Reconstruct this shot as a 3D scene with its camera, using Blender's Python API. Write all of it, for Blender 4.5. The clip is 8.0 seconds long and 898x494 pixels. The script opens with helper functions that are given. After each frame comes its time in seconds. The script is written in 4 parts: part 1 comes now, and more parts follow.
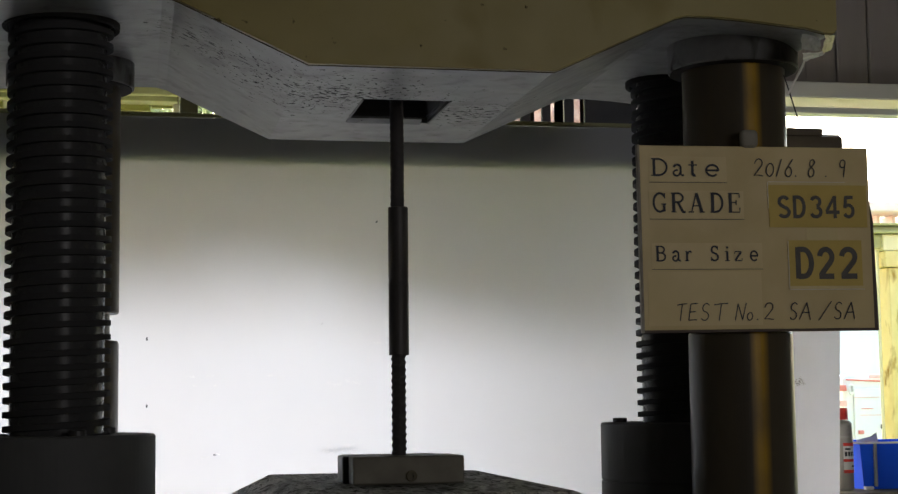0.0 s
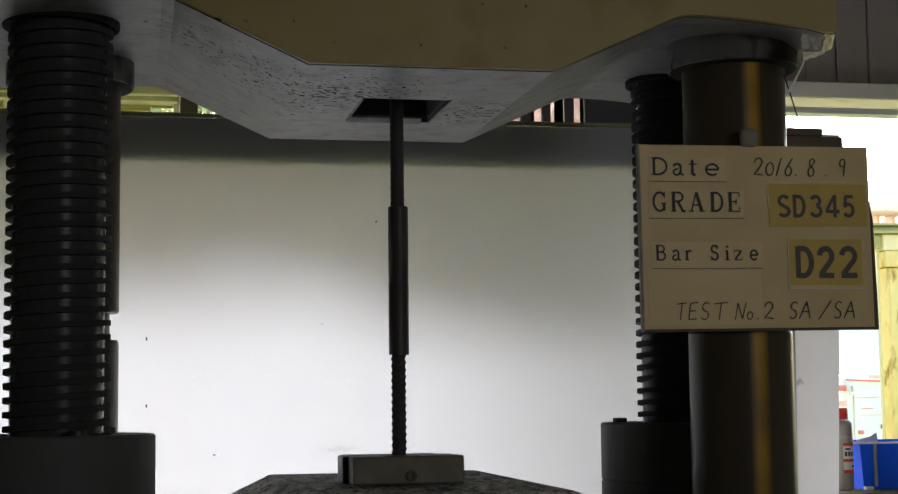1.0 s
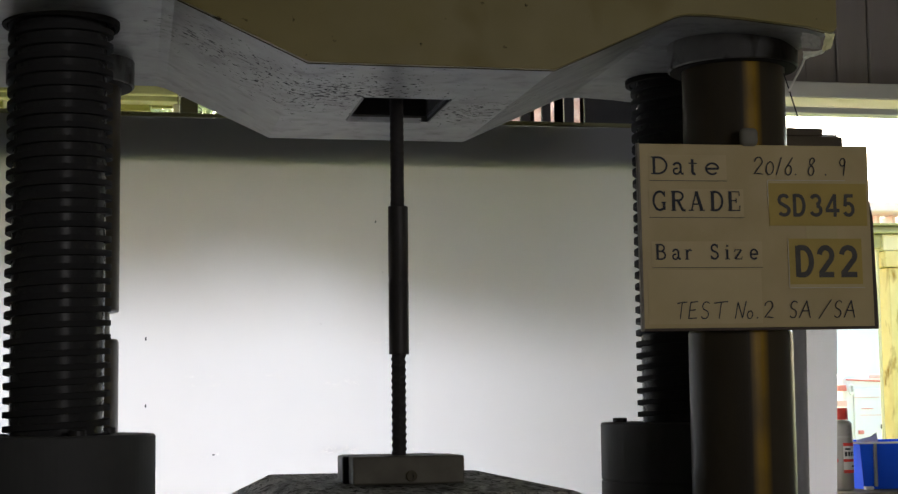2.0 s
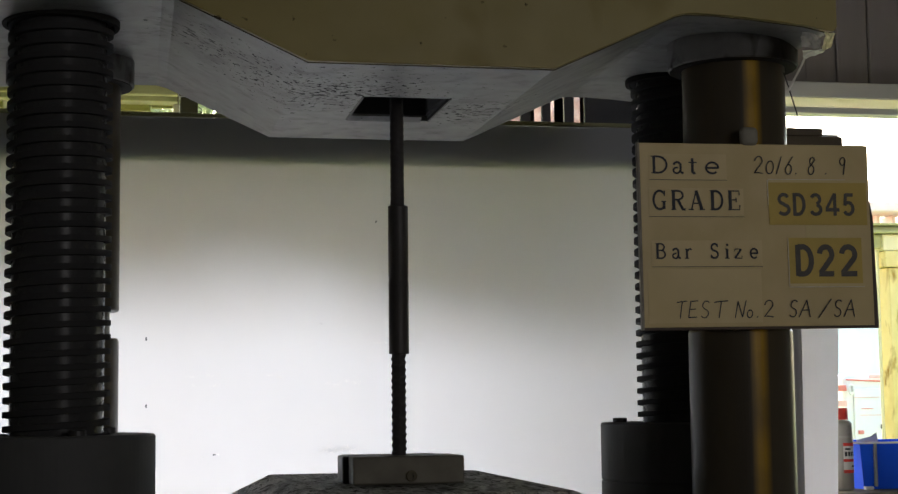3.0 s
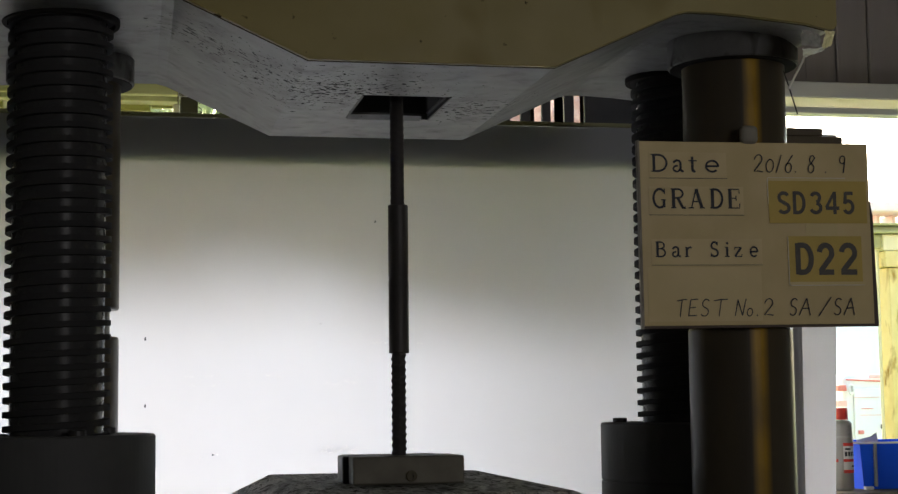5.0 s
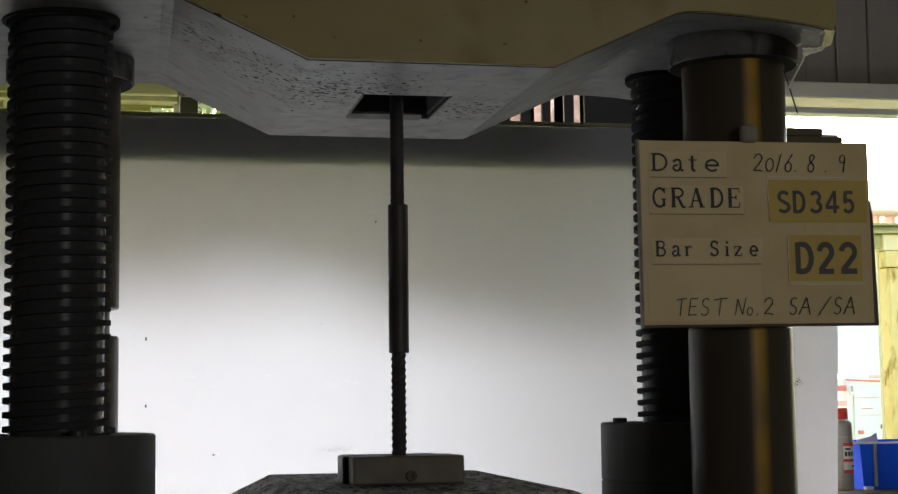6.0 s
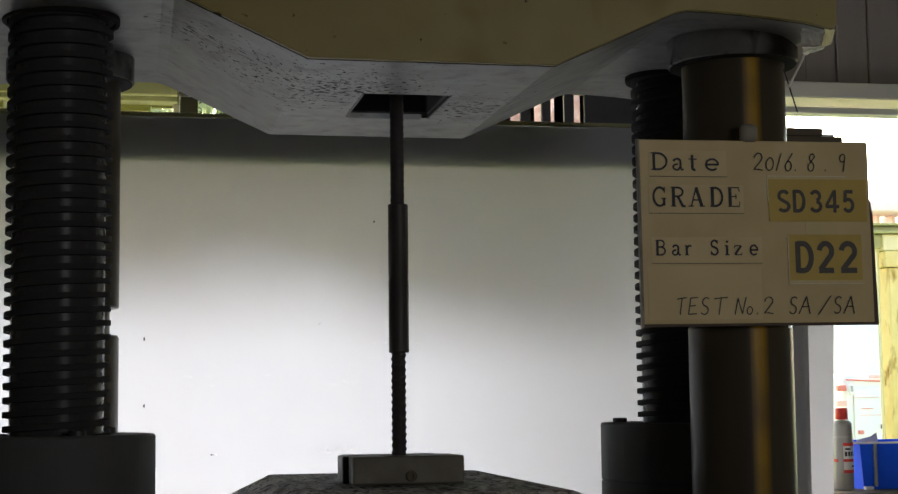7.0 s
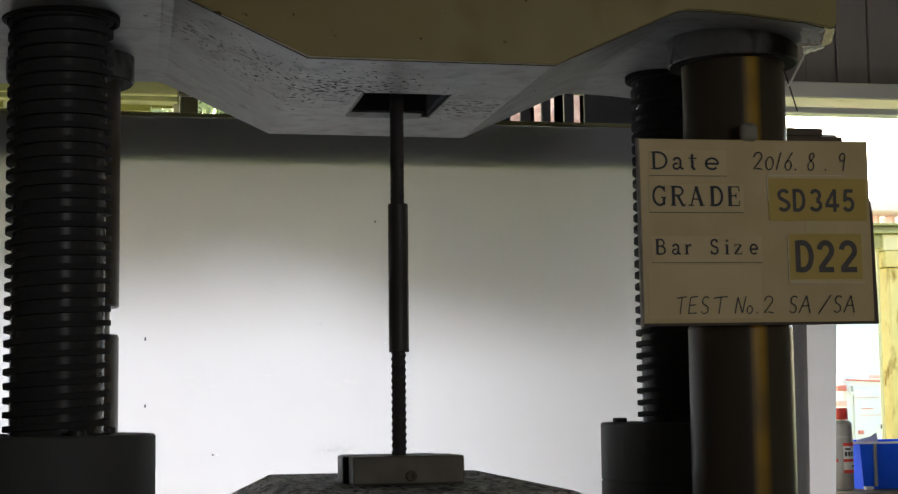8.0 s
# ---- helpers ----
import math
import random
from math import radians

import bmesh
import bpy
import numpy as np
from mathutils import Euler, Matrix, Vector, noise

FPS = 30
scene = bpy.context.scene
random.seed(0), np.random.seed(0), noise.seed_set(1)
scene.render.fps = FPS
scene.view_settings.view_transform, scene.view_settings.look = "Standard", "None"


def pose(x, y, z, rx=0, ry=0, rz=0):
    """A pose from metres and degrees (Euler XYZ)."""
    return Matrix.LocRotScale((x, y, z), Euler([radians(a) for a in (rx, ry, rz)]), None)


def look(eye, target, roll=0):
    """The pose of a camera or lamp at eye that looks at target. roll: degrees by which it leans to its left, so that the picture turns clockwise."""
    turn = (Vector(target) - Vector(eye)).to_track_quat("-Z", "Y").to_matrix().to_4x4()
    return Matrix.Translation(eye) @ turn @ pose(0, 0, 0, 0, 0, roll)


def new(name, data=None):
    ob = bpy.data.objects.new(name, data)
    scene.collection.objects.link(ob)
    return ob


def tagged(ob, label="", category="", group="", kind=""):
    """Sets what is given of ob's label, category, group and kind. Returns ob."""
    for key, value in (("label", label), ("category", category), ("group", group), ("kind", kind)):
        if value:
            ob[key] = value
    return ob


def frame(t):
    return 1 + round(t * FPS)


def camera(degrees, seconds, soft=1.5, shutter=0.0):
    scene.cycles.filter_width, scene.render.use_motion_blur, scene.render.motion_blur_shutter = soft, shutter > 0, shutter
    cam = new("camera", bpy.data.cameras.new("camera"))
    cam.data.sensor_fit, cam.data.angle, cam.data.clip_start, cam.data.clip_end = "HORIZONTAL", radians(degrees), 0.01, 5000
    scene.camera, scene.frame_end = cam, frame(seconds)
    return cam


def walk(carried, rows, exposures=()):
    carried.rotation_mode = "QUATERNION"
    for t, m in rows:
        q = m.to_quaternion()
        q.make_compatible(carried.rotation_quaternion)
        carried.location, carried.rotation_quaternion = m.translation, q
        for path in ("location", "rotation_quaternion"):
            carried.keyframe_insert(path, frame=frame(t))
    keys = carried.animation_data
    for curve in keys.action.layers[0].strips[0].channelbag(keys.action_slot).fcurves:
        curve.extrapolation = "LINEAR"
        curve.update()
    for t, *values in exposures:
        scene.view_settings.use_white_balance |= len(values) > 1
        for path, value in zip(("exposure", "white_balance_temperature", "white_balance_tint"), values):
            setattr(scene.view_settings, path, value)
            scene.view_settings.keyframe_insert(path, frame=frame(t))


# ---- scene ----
EYE = Vector((-0.4558, -2.713, 1.2))
YAW, PITCH = radians(11.434), radians(5.471)
AIM = EYE + Vector((math.sin(YAW) * math.cos(PITCH), math.cos(YAW) * math.cos(PITCH), math.sin(PITCH)))
cam = camera(32.17, 8.0, soft=1.35)
STAND = look(EYE, AIM, -0.642)
walk(cam, [(0.0, STAND), (8.0, STAND)])

# ---- light ----
SUN_ELEVATION, SUN_TURN = radians(26.1), radians(4)
world = bpy.data.worlds.new("sky")
scene.world = world
world.use_nodes = True
wn = world.node_tree.nodes
sky = wn.new("ShaderNodeTexSky")
sky.sky_type = "NISHITA"
sky.sun_disc = False
sky.sun_elevation, sky.sun_rotation = SUN_ELEVATION, SUN_TURN
sky.dust_density, sky.air_density = 2.2, 1.0
wn["Background"].inputs["Strength"].default_value = 0.122
world.node_tree.links.new(sky.outputs["Color"], wn["Background"].inputs["Color"])

sun = new("sun", bpy.data.lights.new("sun", "SUN"))
sun.data.energy, sun.data.angle, sun.data.color = 2.08, radians(9), (0.965, 0.98, 1.0)
sun_from = Vector((math.sin(SUN_TURN) * math.cos(SUN_ELEVATION), math.cos(SUN_TURN) * math.cos(SUN_ELEVATION), math.sin(SUN_ELEVATION)))
sun.matrix_world = look(sun_from * 20, (0, 0, 0))

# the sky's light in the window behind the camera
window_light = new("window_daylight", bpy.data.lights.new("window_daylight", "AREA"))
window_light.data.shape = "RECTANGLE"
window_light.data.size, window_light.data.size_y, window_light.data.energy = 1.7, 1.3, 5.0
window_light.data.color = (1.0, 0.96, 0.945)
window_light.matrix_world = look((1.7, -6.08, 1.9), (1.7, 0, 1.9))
scene.view_settings.exposure = 2.78


# ---- materials ----
def material(name, base, rough=0.5, metal=0.0, other=None, grain=30.0, amount=0.5, bump=0.1, stretch=(1, 1, 1), translucent=0.0, specular=0.5):
    """Base colour mixed with another by two scales of noise, with bump."""
    m = bpy.data.materials.new(name)
    m.use_nodes = True
    n, l = m.node_tree.nodes, m.node_tree.links
    b = n["Principled BSDF"]
    b.inputs["Roughness"].default_value, b.inputs["Metallic"].default_value = rough, metal
    b.inputs["Specular IOR Level"].default_value = specular
    co = n.new("ShaderNodeTexCoord")
    mp = n.new("ShaderNodeMapping")
    mp.inputs["Scale"].default_value = stretch
    l.new(co.outputs["Object"], mp.inputs["Vector"])
    fine, coarse = n.new("ShaderNodeTexNoise"), n.new("ShaderNodeTexNoise")
    fine.inputs["Scale"].default_value, fine.inputs["Detail"].default_value = grain, 6
    coarse.inputs["Scale"].default_value, coarse.inputs["Detail"].default_value = grain / 7, 4
    for t in (fine, coarse):
        l.new(mp.outputs["Vector"], t.inputs["Vector"])
    mul = n.new("ShaderNodeMath")
    mul.operation = "MULTIPLY"
    l.new(fine.outputs["Fac"], mul.inputs[0])
    l.new(coarse.outputs["Fac"], mul.inputs[1])
    ramp = n.new("ShaderNodeMapRange")
    ramp.inputs["From Min"].default_value, ramp.inputs["From Max"].default_value = 0.12, 0.42
    ramp.inputs["To Max"].default_value = amount
    l.new(mul.outputs[0], ramp.inputs["Value"])
    mix = n.new("ShaderNodeMix")
    mix.data_type = "RGBA"
    other = other or tuple(c * 0.6 for c in base)
    mix.inputs["A"].default_value, mix.inputs["B"].default_value = (*base, 1), (*other, 1)
    l.new(ramp.outputs["Result"], mix.inputs["Factor"])
    l.new(mix.outputs["Result"], b.inputs["Base Color"])
    rr = n.new("ShaderNodeMapRange")
    rr.inputs["To Min"].default_value, rr.inputs["To Max"].default_value = max(rough - 0.1, 0.03), min(rough + 0.12, 1)
    l.new(fine.outputs["Fac"], rr.inputs["Value"])
    l.new(rr.outputs["Result"], b.inputs["Roughness"])
    if bump:
        bp = n.new("ShaderNodeBump")
        bp.inputs["Strength"].default_value, bp.inputs["Distance"].default_value = bump, 0.002
        l.new(fine.outputs["Fac"], bp.inputs["Height"])
        l.new(bp.outputs["Normal"], b.inputs["Normal"])
    if translucent:
        tr, ms = n.new("ShaderNodeBsdfTranslucent"), n.new("ShaderNodeMixShader")
        ms.inputs["Fac"].default_value = translucent
        l.new(mix.outputs["Result"], tr.inputs["Color"])
        l.new(b.outputs["BSDF"], ms.inputs[1])
        l.new(tr.outputs["BSDF"], ms.inputs[2])
        l.new(ms.outputs["Shader"], n["Material Output"].inputs["Surface"])
    return m


def chips(m, colour, scale, stretch, low, high, towards=None, reach=0.3):
    """Adds dark paint chips and scratches to a material, denser near a place of the object."""
    n, l = m.node_tree.nodes, m.node_tree.links
    b = n["Principled BSDF"]
    old = b.inputs["Base Color"].links[0].from_socket
    co, mp, nz = n.new("ShaderNodeTexCoord"), n.new("ShaderNodeMapping"), n.new("ShaderNodeTexNoise")
    mp.inputs["Scale"].default_value = stretch
    nz.inputs["Scale"].default_value, nz.inputs["Detail"].default_value, nz.inputs["Distortion"].default_value = scale, 3, 0.4
    l.new(co.outputs["Object"], mp.inputs["Vector"])
    l.new(mp.outputs["Vector"], nz.inputs["Vector"])
    value = nz.outputs["Fac"]
    if towards is not None:
        d = n.new("ShaderNodeVectorMath")
        d.operation = "DISTANCE"
        d.inputs[1].default_value = towards
        l.new(co.outputs["Object"], d.inputs[0])
        near = n.new("ShaderNodeMapRange")
        near.inputs["From Min"].default_value, near.inputs["From Max"].default_value = 0, reach
        near.inputs["To Min"].default_value, near.inputs["To Max"].default_value = 0.10, -0.2
        l.new(d.outputs["Value"], near.inputs["Value"])
        add = n.new("ShaderNodeMath")
        l.new(value, add.inputs[0])
        l.new(near.outputs["Result"], add.inputs[1])
        value = add.outputs[0]
    r = n.new("ShaderNodeMapRange")
    r.inputs["From Min"].default_value, r.inputs["From Max"].default_value = low, high
    l.new(value, r.inputs["Value"])
    mix = n.new("ShaderNodeMix")
    mix.data_type = "RGBA"
    mix.inputs["B"].default_value = (*colour, 1)
    l.new(r.outputs["Result"], mix.inputs["Factor"])
    l.new(old, mix.inputs["A"])
    l.new(mix.outputs["Result"], b.inputs["Base Color"])
    gloss = b.inputs["Specular IOR Level"]
    dull = n.new("ShaderNodeMapRange")
    dull.inputs["To Min"].default_value, dull.inputs["To Max"].default_value = gloss.default_value, 0.0
    l.new(r.outputs["Result"], dull.inputs["Value"])
    if gloss.links:
        dull.inputs["To Min"].default_value = 1.0
        both = n.new("ShaderNodeMath")
        both.operation = "MULTIPLY"
        l.new(gloss.links[0].from_socket, both.inputs[0])
        l.new(dull.outputs["Result"], both.inputs[1])
        l.new(both.outputs[0], gloss)
    else:
        l.new(dull.outputs["Result"], gloss)
    return m


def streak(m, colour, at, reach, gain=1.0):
    """Blends an upright, uneven streak of another colour round a line of the object."""
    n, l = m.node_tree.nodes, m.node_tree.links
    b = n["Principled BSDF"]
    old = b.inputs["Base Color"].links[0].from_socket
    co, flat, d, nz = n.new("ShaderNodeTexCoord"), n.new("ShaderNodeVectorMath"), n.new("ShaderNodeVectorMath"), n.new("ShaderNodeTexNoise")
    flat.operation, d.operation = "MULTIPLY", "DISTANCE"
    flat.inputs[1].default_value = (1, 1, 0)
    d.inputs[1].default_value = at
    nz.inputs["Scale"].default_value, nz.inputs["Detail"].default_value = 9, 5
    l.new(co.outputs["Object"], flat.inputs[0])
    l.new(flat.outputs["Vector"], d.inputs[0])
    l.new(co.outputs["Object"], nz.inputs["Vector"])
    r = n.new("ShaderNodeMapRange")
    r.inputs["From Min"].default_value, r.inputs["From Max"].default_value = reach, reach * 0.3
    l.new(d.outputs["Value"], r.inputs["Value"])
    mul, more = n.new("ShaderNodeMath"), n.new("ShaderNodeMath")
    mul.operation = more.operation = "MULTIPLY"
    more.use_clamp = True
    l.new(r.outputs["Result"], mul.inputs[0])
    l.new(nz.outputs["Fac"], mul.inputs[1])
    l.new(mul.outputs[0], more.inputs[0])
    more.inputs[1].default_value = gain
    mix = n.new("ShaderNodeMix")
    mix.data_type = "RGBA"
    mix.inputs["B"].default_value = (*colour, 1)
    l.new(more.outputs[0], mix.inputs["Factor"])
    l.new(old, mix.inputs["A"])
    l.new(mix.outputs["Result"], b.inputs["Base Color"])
    return m


YELLOW = chips(material("yellow_paint", (0.325, 0.265, 0.08), 0.45, other=(0.25, 0.2, 0.06), grain=14, amount=0.6, bump=0.08), (0.06, 0.045, 0.02), 34, (1, 1, 1), 0.70, 0.74)
YELLOW = chips(YELLOW, (0.2, 0.15, 0.05), 7, (1, 1, 0.6), 0.57, 0.78)
WHITE = chips(material("white_paint", (0.215, 0.218, 0.217), 0.4, other=(0.165, 0.166, 0.163), grain=18, amount=0.8, bump=0.06, specular=0.42), (0.13, 0.13, 0.129), 24, (1, 1, 1), 0.52, 0.82)
WHITE = chips(WHITE, (0.045, 0.045, 0.046), 98, (1, 1.2, 1), 0.615, 0.64, (-0.13, -0.12, 1.715), 0.45)
WHITE = chips(WHITE, (0.085, 0.086, 0.088), 70, (1, 1.5, 0.8), 0.63, 0.70, (-0.33, -0.15, 1.78), 0.35)
WHITE = chips(WHITE, (0.045, 0.045, 0.046), 84, (1, 1.4, 1), 0.625, 0.65, (0.15, 0.04, 1.713), 0.3)
# collar's dark right side: oil and shade put into one colour
COLLAR = streak(chips(material("grey_paint", (0.2, 0.2, 0.197), 0.6, other=(0.14, 0.14, 0.137), grain=30, amount=0.9, bump=0.12, specular=0.2), (0.06, 0.057, 0.05), 22, (1, 1, 0.7), 0.56, 0.72), (0.02, 0.017, 0.012), (0.66, -0.235, 0), 0.2, 1.7)
PLATE_EDGE = material("plate_edge", (0.08, 0.065, 0.03), 0.6, grain=60)
BLACK_STEEL = material("black_steel", (0.04, 0.04, 0.04), 0.5, 0.3, other=(0.05, 0.046, 0.04), grain=40, bump=0.1)
SCREW_STEEL = material("screw_steel", (0.038, 0.038, 0.04), 0.8, 0.0, other=(0.046, 0.045, 0.044), grain=50, bump=0.06, specular=0.12)
ROOT_STEEL = material("polished_thread_root", (0.05, 0.05, 0.052), 0.26, 0.0, other=(0.045, 0.044, 0.043), grain=50, bump=0.02, specular=0.1)
# amber streak: an oil stain with the window's reflection painted into its colour
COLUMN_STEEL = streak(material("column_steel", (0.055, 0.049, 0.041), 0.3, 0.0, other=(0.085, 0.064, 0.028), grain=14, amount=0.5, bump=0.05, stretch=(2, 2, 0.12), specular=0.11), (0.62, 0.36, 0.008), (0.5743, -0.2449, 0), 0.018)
NUT_PAINT = material("nut_paint", (0.07, 0.071, 0.074), 0.6, 0.0, other=(0.1, 0.1, 0.1), grain=22, bump=0.12, specular=0.25)
CAST_DUSTY = streak(chips(material("dusty_casting", (0.09, 0.085, 0.075), 0.8, 0.0, other=(0.7, 0.68, 0.65), grain=260, amount=1.0, bump=0.8, stretch=(1, 0.25, 1)), (0.05, 0.046, 0.04), 90, (1, 0.3, 1), 0.52, 0.66), (0.03, 0.027, 0.023), (-0.01, -0.06, 0), 0.17, 1.6)
RUST = material("rust", (0.28, 0.19, 0.155), 0.85, other=(0.52, 0.45, 0.42), grain=30, amount=0.9, bump=0.3)
BAR_STEEL = material("bar_steel", (0.058, 0.055, 0.056), 0.65, 0.15, other=(0.08, 0.07, 0.066), grain=80, bump=0.15, specular=0.25)
COUPLER_STEEL = material("coupler_steel", (0.066, 0.062, 0.06), 0.5, 0.3, other=(0.045, 0.04, 0.036), grain=30, bump=0.05, stretch=(1, 1, 0.2), specular=0.3)
SEAL = material("oily_rubber", (0.02, 0.019, 0.018), 0.8, grain=40, bump=0.05, specular=0.1)
JAW_STEEL = material("jaw_steel", (0.17, 0.157, 0.118), 0.55, 0.1, other=(0.09, 0.082, 0.06), grain=26, amount=0.8, bump=0.08)
SHEET = material("white_sheet", (0.40, 0.415, 0.46), 0.7, other=(0.37, 0.38, 0.415), grain=5, amount=0.5, bump=0.03, translucent=0.33, specular=0.1)
# paler copy of the sheet that keeps the margin bright in the shed's shade
HEM = material("brightened_sheet", (0.63, 0.645, 0.74), 0.7, other=(0.56, 0.57, 0.65), grain=12, amount=0.8, bump=0.05, translucent=0.31, specular=0.1)
FOLD = material("folded_sheet", (0.4, 0.4, 0.42), 0.8, other=(0.32, 0.32, 0.33), grain=10, bump=0.03, translucent=0.045, specular=0.1)
GRIME = material("grime", (0.36, 0.37, 0.39), 0.9, other=(0.56, 0.57, 0.59), grain=120, amount=1.0, bump=0, translucent=0.92)
BATTEN = material("batten_wood", (0.16, 0.13, 0.09), 0.8, grain=30, stretch=(0.2, 1, 1))
RAIL_PAINT = material("rail_paint", (0.22, 0.21, 0.1), 0.5, grain=30)
BOARD_PAINT = material("cream_board", (0.69, 0.545, 0.265), 0.45, other=(0.54, 0.415, 0.18), grain=12, amount=0.7, bump=0.03)
PAPER = material("cream_paper", (0.70, 0.56, 0.285), 0.5, other=(0.6, 0.475, 0.23), grain=20, amount=0.6, bump=0.02)
LABEL = material("yellow_label", (0.64, 0.465, 0.1), 0.55, other=(0.54, 0.395, 0.09), grain=20, amount=0.6, bump=0.02)
TAPE = material("clear_tape", (0.68, 0.555, 0.26), 0.35, other=(0.6, 0.48, 0.2), grain=20, bump=0.05)
TAPE_GLINT = material("tape_glint", (0.8, 0.75, 0.62), 0.4, other=(0.66, 0.56, 0.32), grain=60, amount=0.9, bump=0.05)
INK = material("ink", (0.03, 0.032, 0.045), 0.6, grain=80, bump=0)
PENCIL = material("pen_line", (0.06, 0.055, 0.05), 0.6, grain=80, bump=0)
PRINT = material("print_under_tape", (0.085, 0.078, 0.066), 0.55, grain=80, bump=0)
DARK_EDGE = material("board_edge", (0.09, 0.06, 0.045), 0.6, grain=30)
GREY_EDGE = material("worn_edge", (0.3, 0.27, 0.22), 0.5, other=(0.16, 0.13, 0.1), grain=30, amount=0.8)
CLEAR = material("clear_film", (0.5, 0.48, 0.42), 0.12, grain=25, bump=0.5, translucent=0.5)
LIT_FILM = material("lit_film", (0.95, 0.95, 0.92), 0.15, other=(0.9, 0.89, 0.84), grain=60, bump=0.3, translucent=0.7)
# cream colour for sunlight on the crosshead's corner
SUNLIT_CORNER = material("sunlit_corner_cream", (0.93, 0.88, 0.62), 0.15, other=(0.85, 0.78, 0.5), grain=60, bump=0.3, translucent=0.7)
SHADED_FILM = material("shaded_film", (0.42, 0.41, 0.4), 0.2, other=(0.3, 0.29, 0.28), grain=60, bump=0.3, translucent=0.4)
CORD = material("cord", (0.85, 0.83, 0.78), 0.5, grain=60)
WIRE = material("wire", (0.03, 0.03, 0.03), 0.5, grain=60)
FLOOR = material("workshop_floor", (0.13, 0.125, 0.115), 0.75, other=(0.08, 0.076, 0.07), grain=6, amount=0.8)
WALL = material("brown_boards", (0.3, 0.265, 0.255), 0.8, other=(0.19, 0.165, 0.155), grain=16, stretch=(1, 1, 0.1))
PLASTER = material("grey_plaster", (0.31, 0.30, 0.27), 0.85, other=(0.25, 0.24, 0.21), grain=5)
STRIP = material("translucent_strip", (0.95, 0.94, 0.82), 0.5, other=(0.9, 0.88, 0.72), grain=12, translucent=0.92)
SASH_PANEL = material("yellow_green_sheet", (0.42, 0.42, 0.16), 0.5, other=(0.33, 0.33, 0.12), grain=15, translucent=0.6)
SASH = material("yellow_green_paint", (0.4, 0.4, 0.15), 0.5, other=(0.3, 0.3, 0.11), grain=15)
LINTEL = material("grey_beam", (0.66, 0.66, 0.6), 0.6, other=(0.52, 0.52, 0.47), grain=12, stretch=(0.2, 1, 1))
PALE_YELLOW = material("pale_yellow_paint", (0.78, 0.74, 0.42), 0.5, other=(0.66, 0.62, 0.33), grain=15)
OLIVE = material("olive_paint", (0.05, 0.045, 0.015), 0.5, grain=15)
SHUTTER = material("dark_shutter", (0.025, 0.025, 0.03), 0.7, grain=15)
# ground tinted yellow-green so that its bounced light yellows the sheet
TINTED_YARD = material("tinted_yard", (0.385, 0.41, 0.125), 0.9, other=(0.315, 0.33, 0.09), grain=3, amount=0.8)
POST_YELLOW = chips(material("yellow_post_paint", (0.82, 0.72, 0.28), 0.5, other=(0.66, 0.52, 0.16), grain=10, amount=0.8), (0.36, 0.24, 0.06), 11, (1, 1, 0.5), 0.55, 0.68)
PALE_RED = material("faded_red_paint", (0.7, 0.16, 0.1), 0.5, other=(0.75, 0.4, 0.33), grain=8, amount=0.7)
PINK = material("bleached_red_paint", (0.8, 0.45, 0.36), 0.6, other=(0.85, 0.7, 0.62), grain=3, amount=1.0)
OFF_WHITE = material("off_white_paint", (0.82, 0.81, 0.78), 0.5, other=(0.72, 0.71, 0.68), grain=8)
BENCH_WOOD = material("bench_wood", (0.28, 0.22, 0.15), 0.7, other=(0.18, 0.14, 0.1), grain=20, stretch=(0.15, 1, 1))
BLUE = material("blue_plastic", (0.014, 0.12, 0.95), 0.6, other=(0.01, 0.1, 0.85), grain=10, bump=0.03, specular=0.15)
CAN_GREY = material("can_grey", (0.42, 0.40, 0.36), 0.4, 0.3, other=(0.32, 0.30, 0.27), grain=20, bump=0.02)
CAN_RED = material("red_cap", (0.75, 0.05, 0.03), 0.4, grain=20, bump=0.02)
SCRAP = material("grey_card", (0.5, 0.49, 0.45), 0.9, grain=20, translucent=0.35)
LEAF = material("leaf", (0.3, 0.33, 0.14), 0.6, other=(0.6, 0.62, 0.42), grain=4, amount=0.9, translucent=0.6)
CLOUDY = material("cloudy_glass", (0.3, 0.3, 0.29), 0.6, grain=8, translucent=0.3)
BARK = material("bark", (0.12, 0.09, 0.06), 0.9, grain=20)


# ---- mesh helpers ----
def hang(ob, parent):
    """Makes ob, built where it stands in the place, a part of a thing."""
    if parent is not None:
        top = parent if parent.parent is None else parent.parent
        ob.parent = parent
        ob.matrix_parent_inverse = top.matrix_basis.inverted() if parent is top else Matrix.Identity(4)
    return ob


def part(name, bm, mat, parent=None, label="", smooth=False):
    """Links a bmesh as one mesh object."""
    me = bpy.data.meshes.new(name)
    if smooth:
        for f in bm.faces:
            f.smooth = True
    bm.to_mesh(me)
    bm.free()
    me.materials.append(mat)
    ob = new(name, me)
    hang(ob, parent)
    if label:
        tagged(ob, label)
    return ob


def thing(name, label, category, at=(0, 0, 0), group="", kind=""):
    e = new(name)
    e.empty_display_size = 0.05
    e.location = at
    return tagged(e, label, category, group, kind)


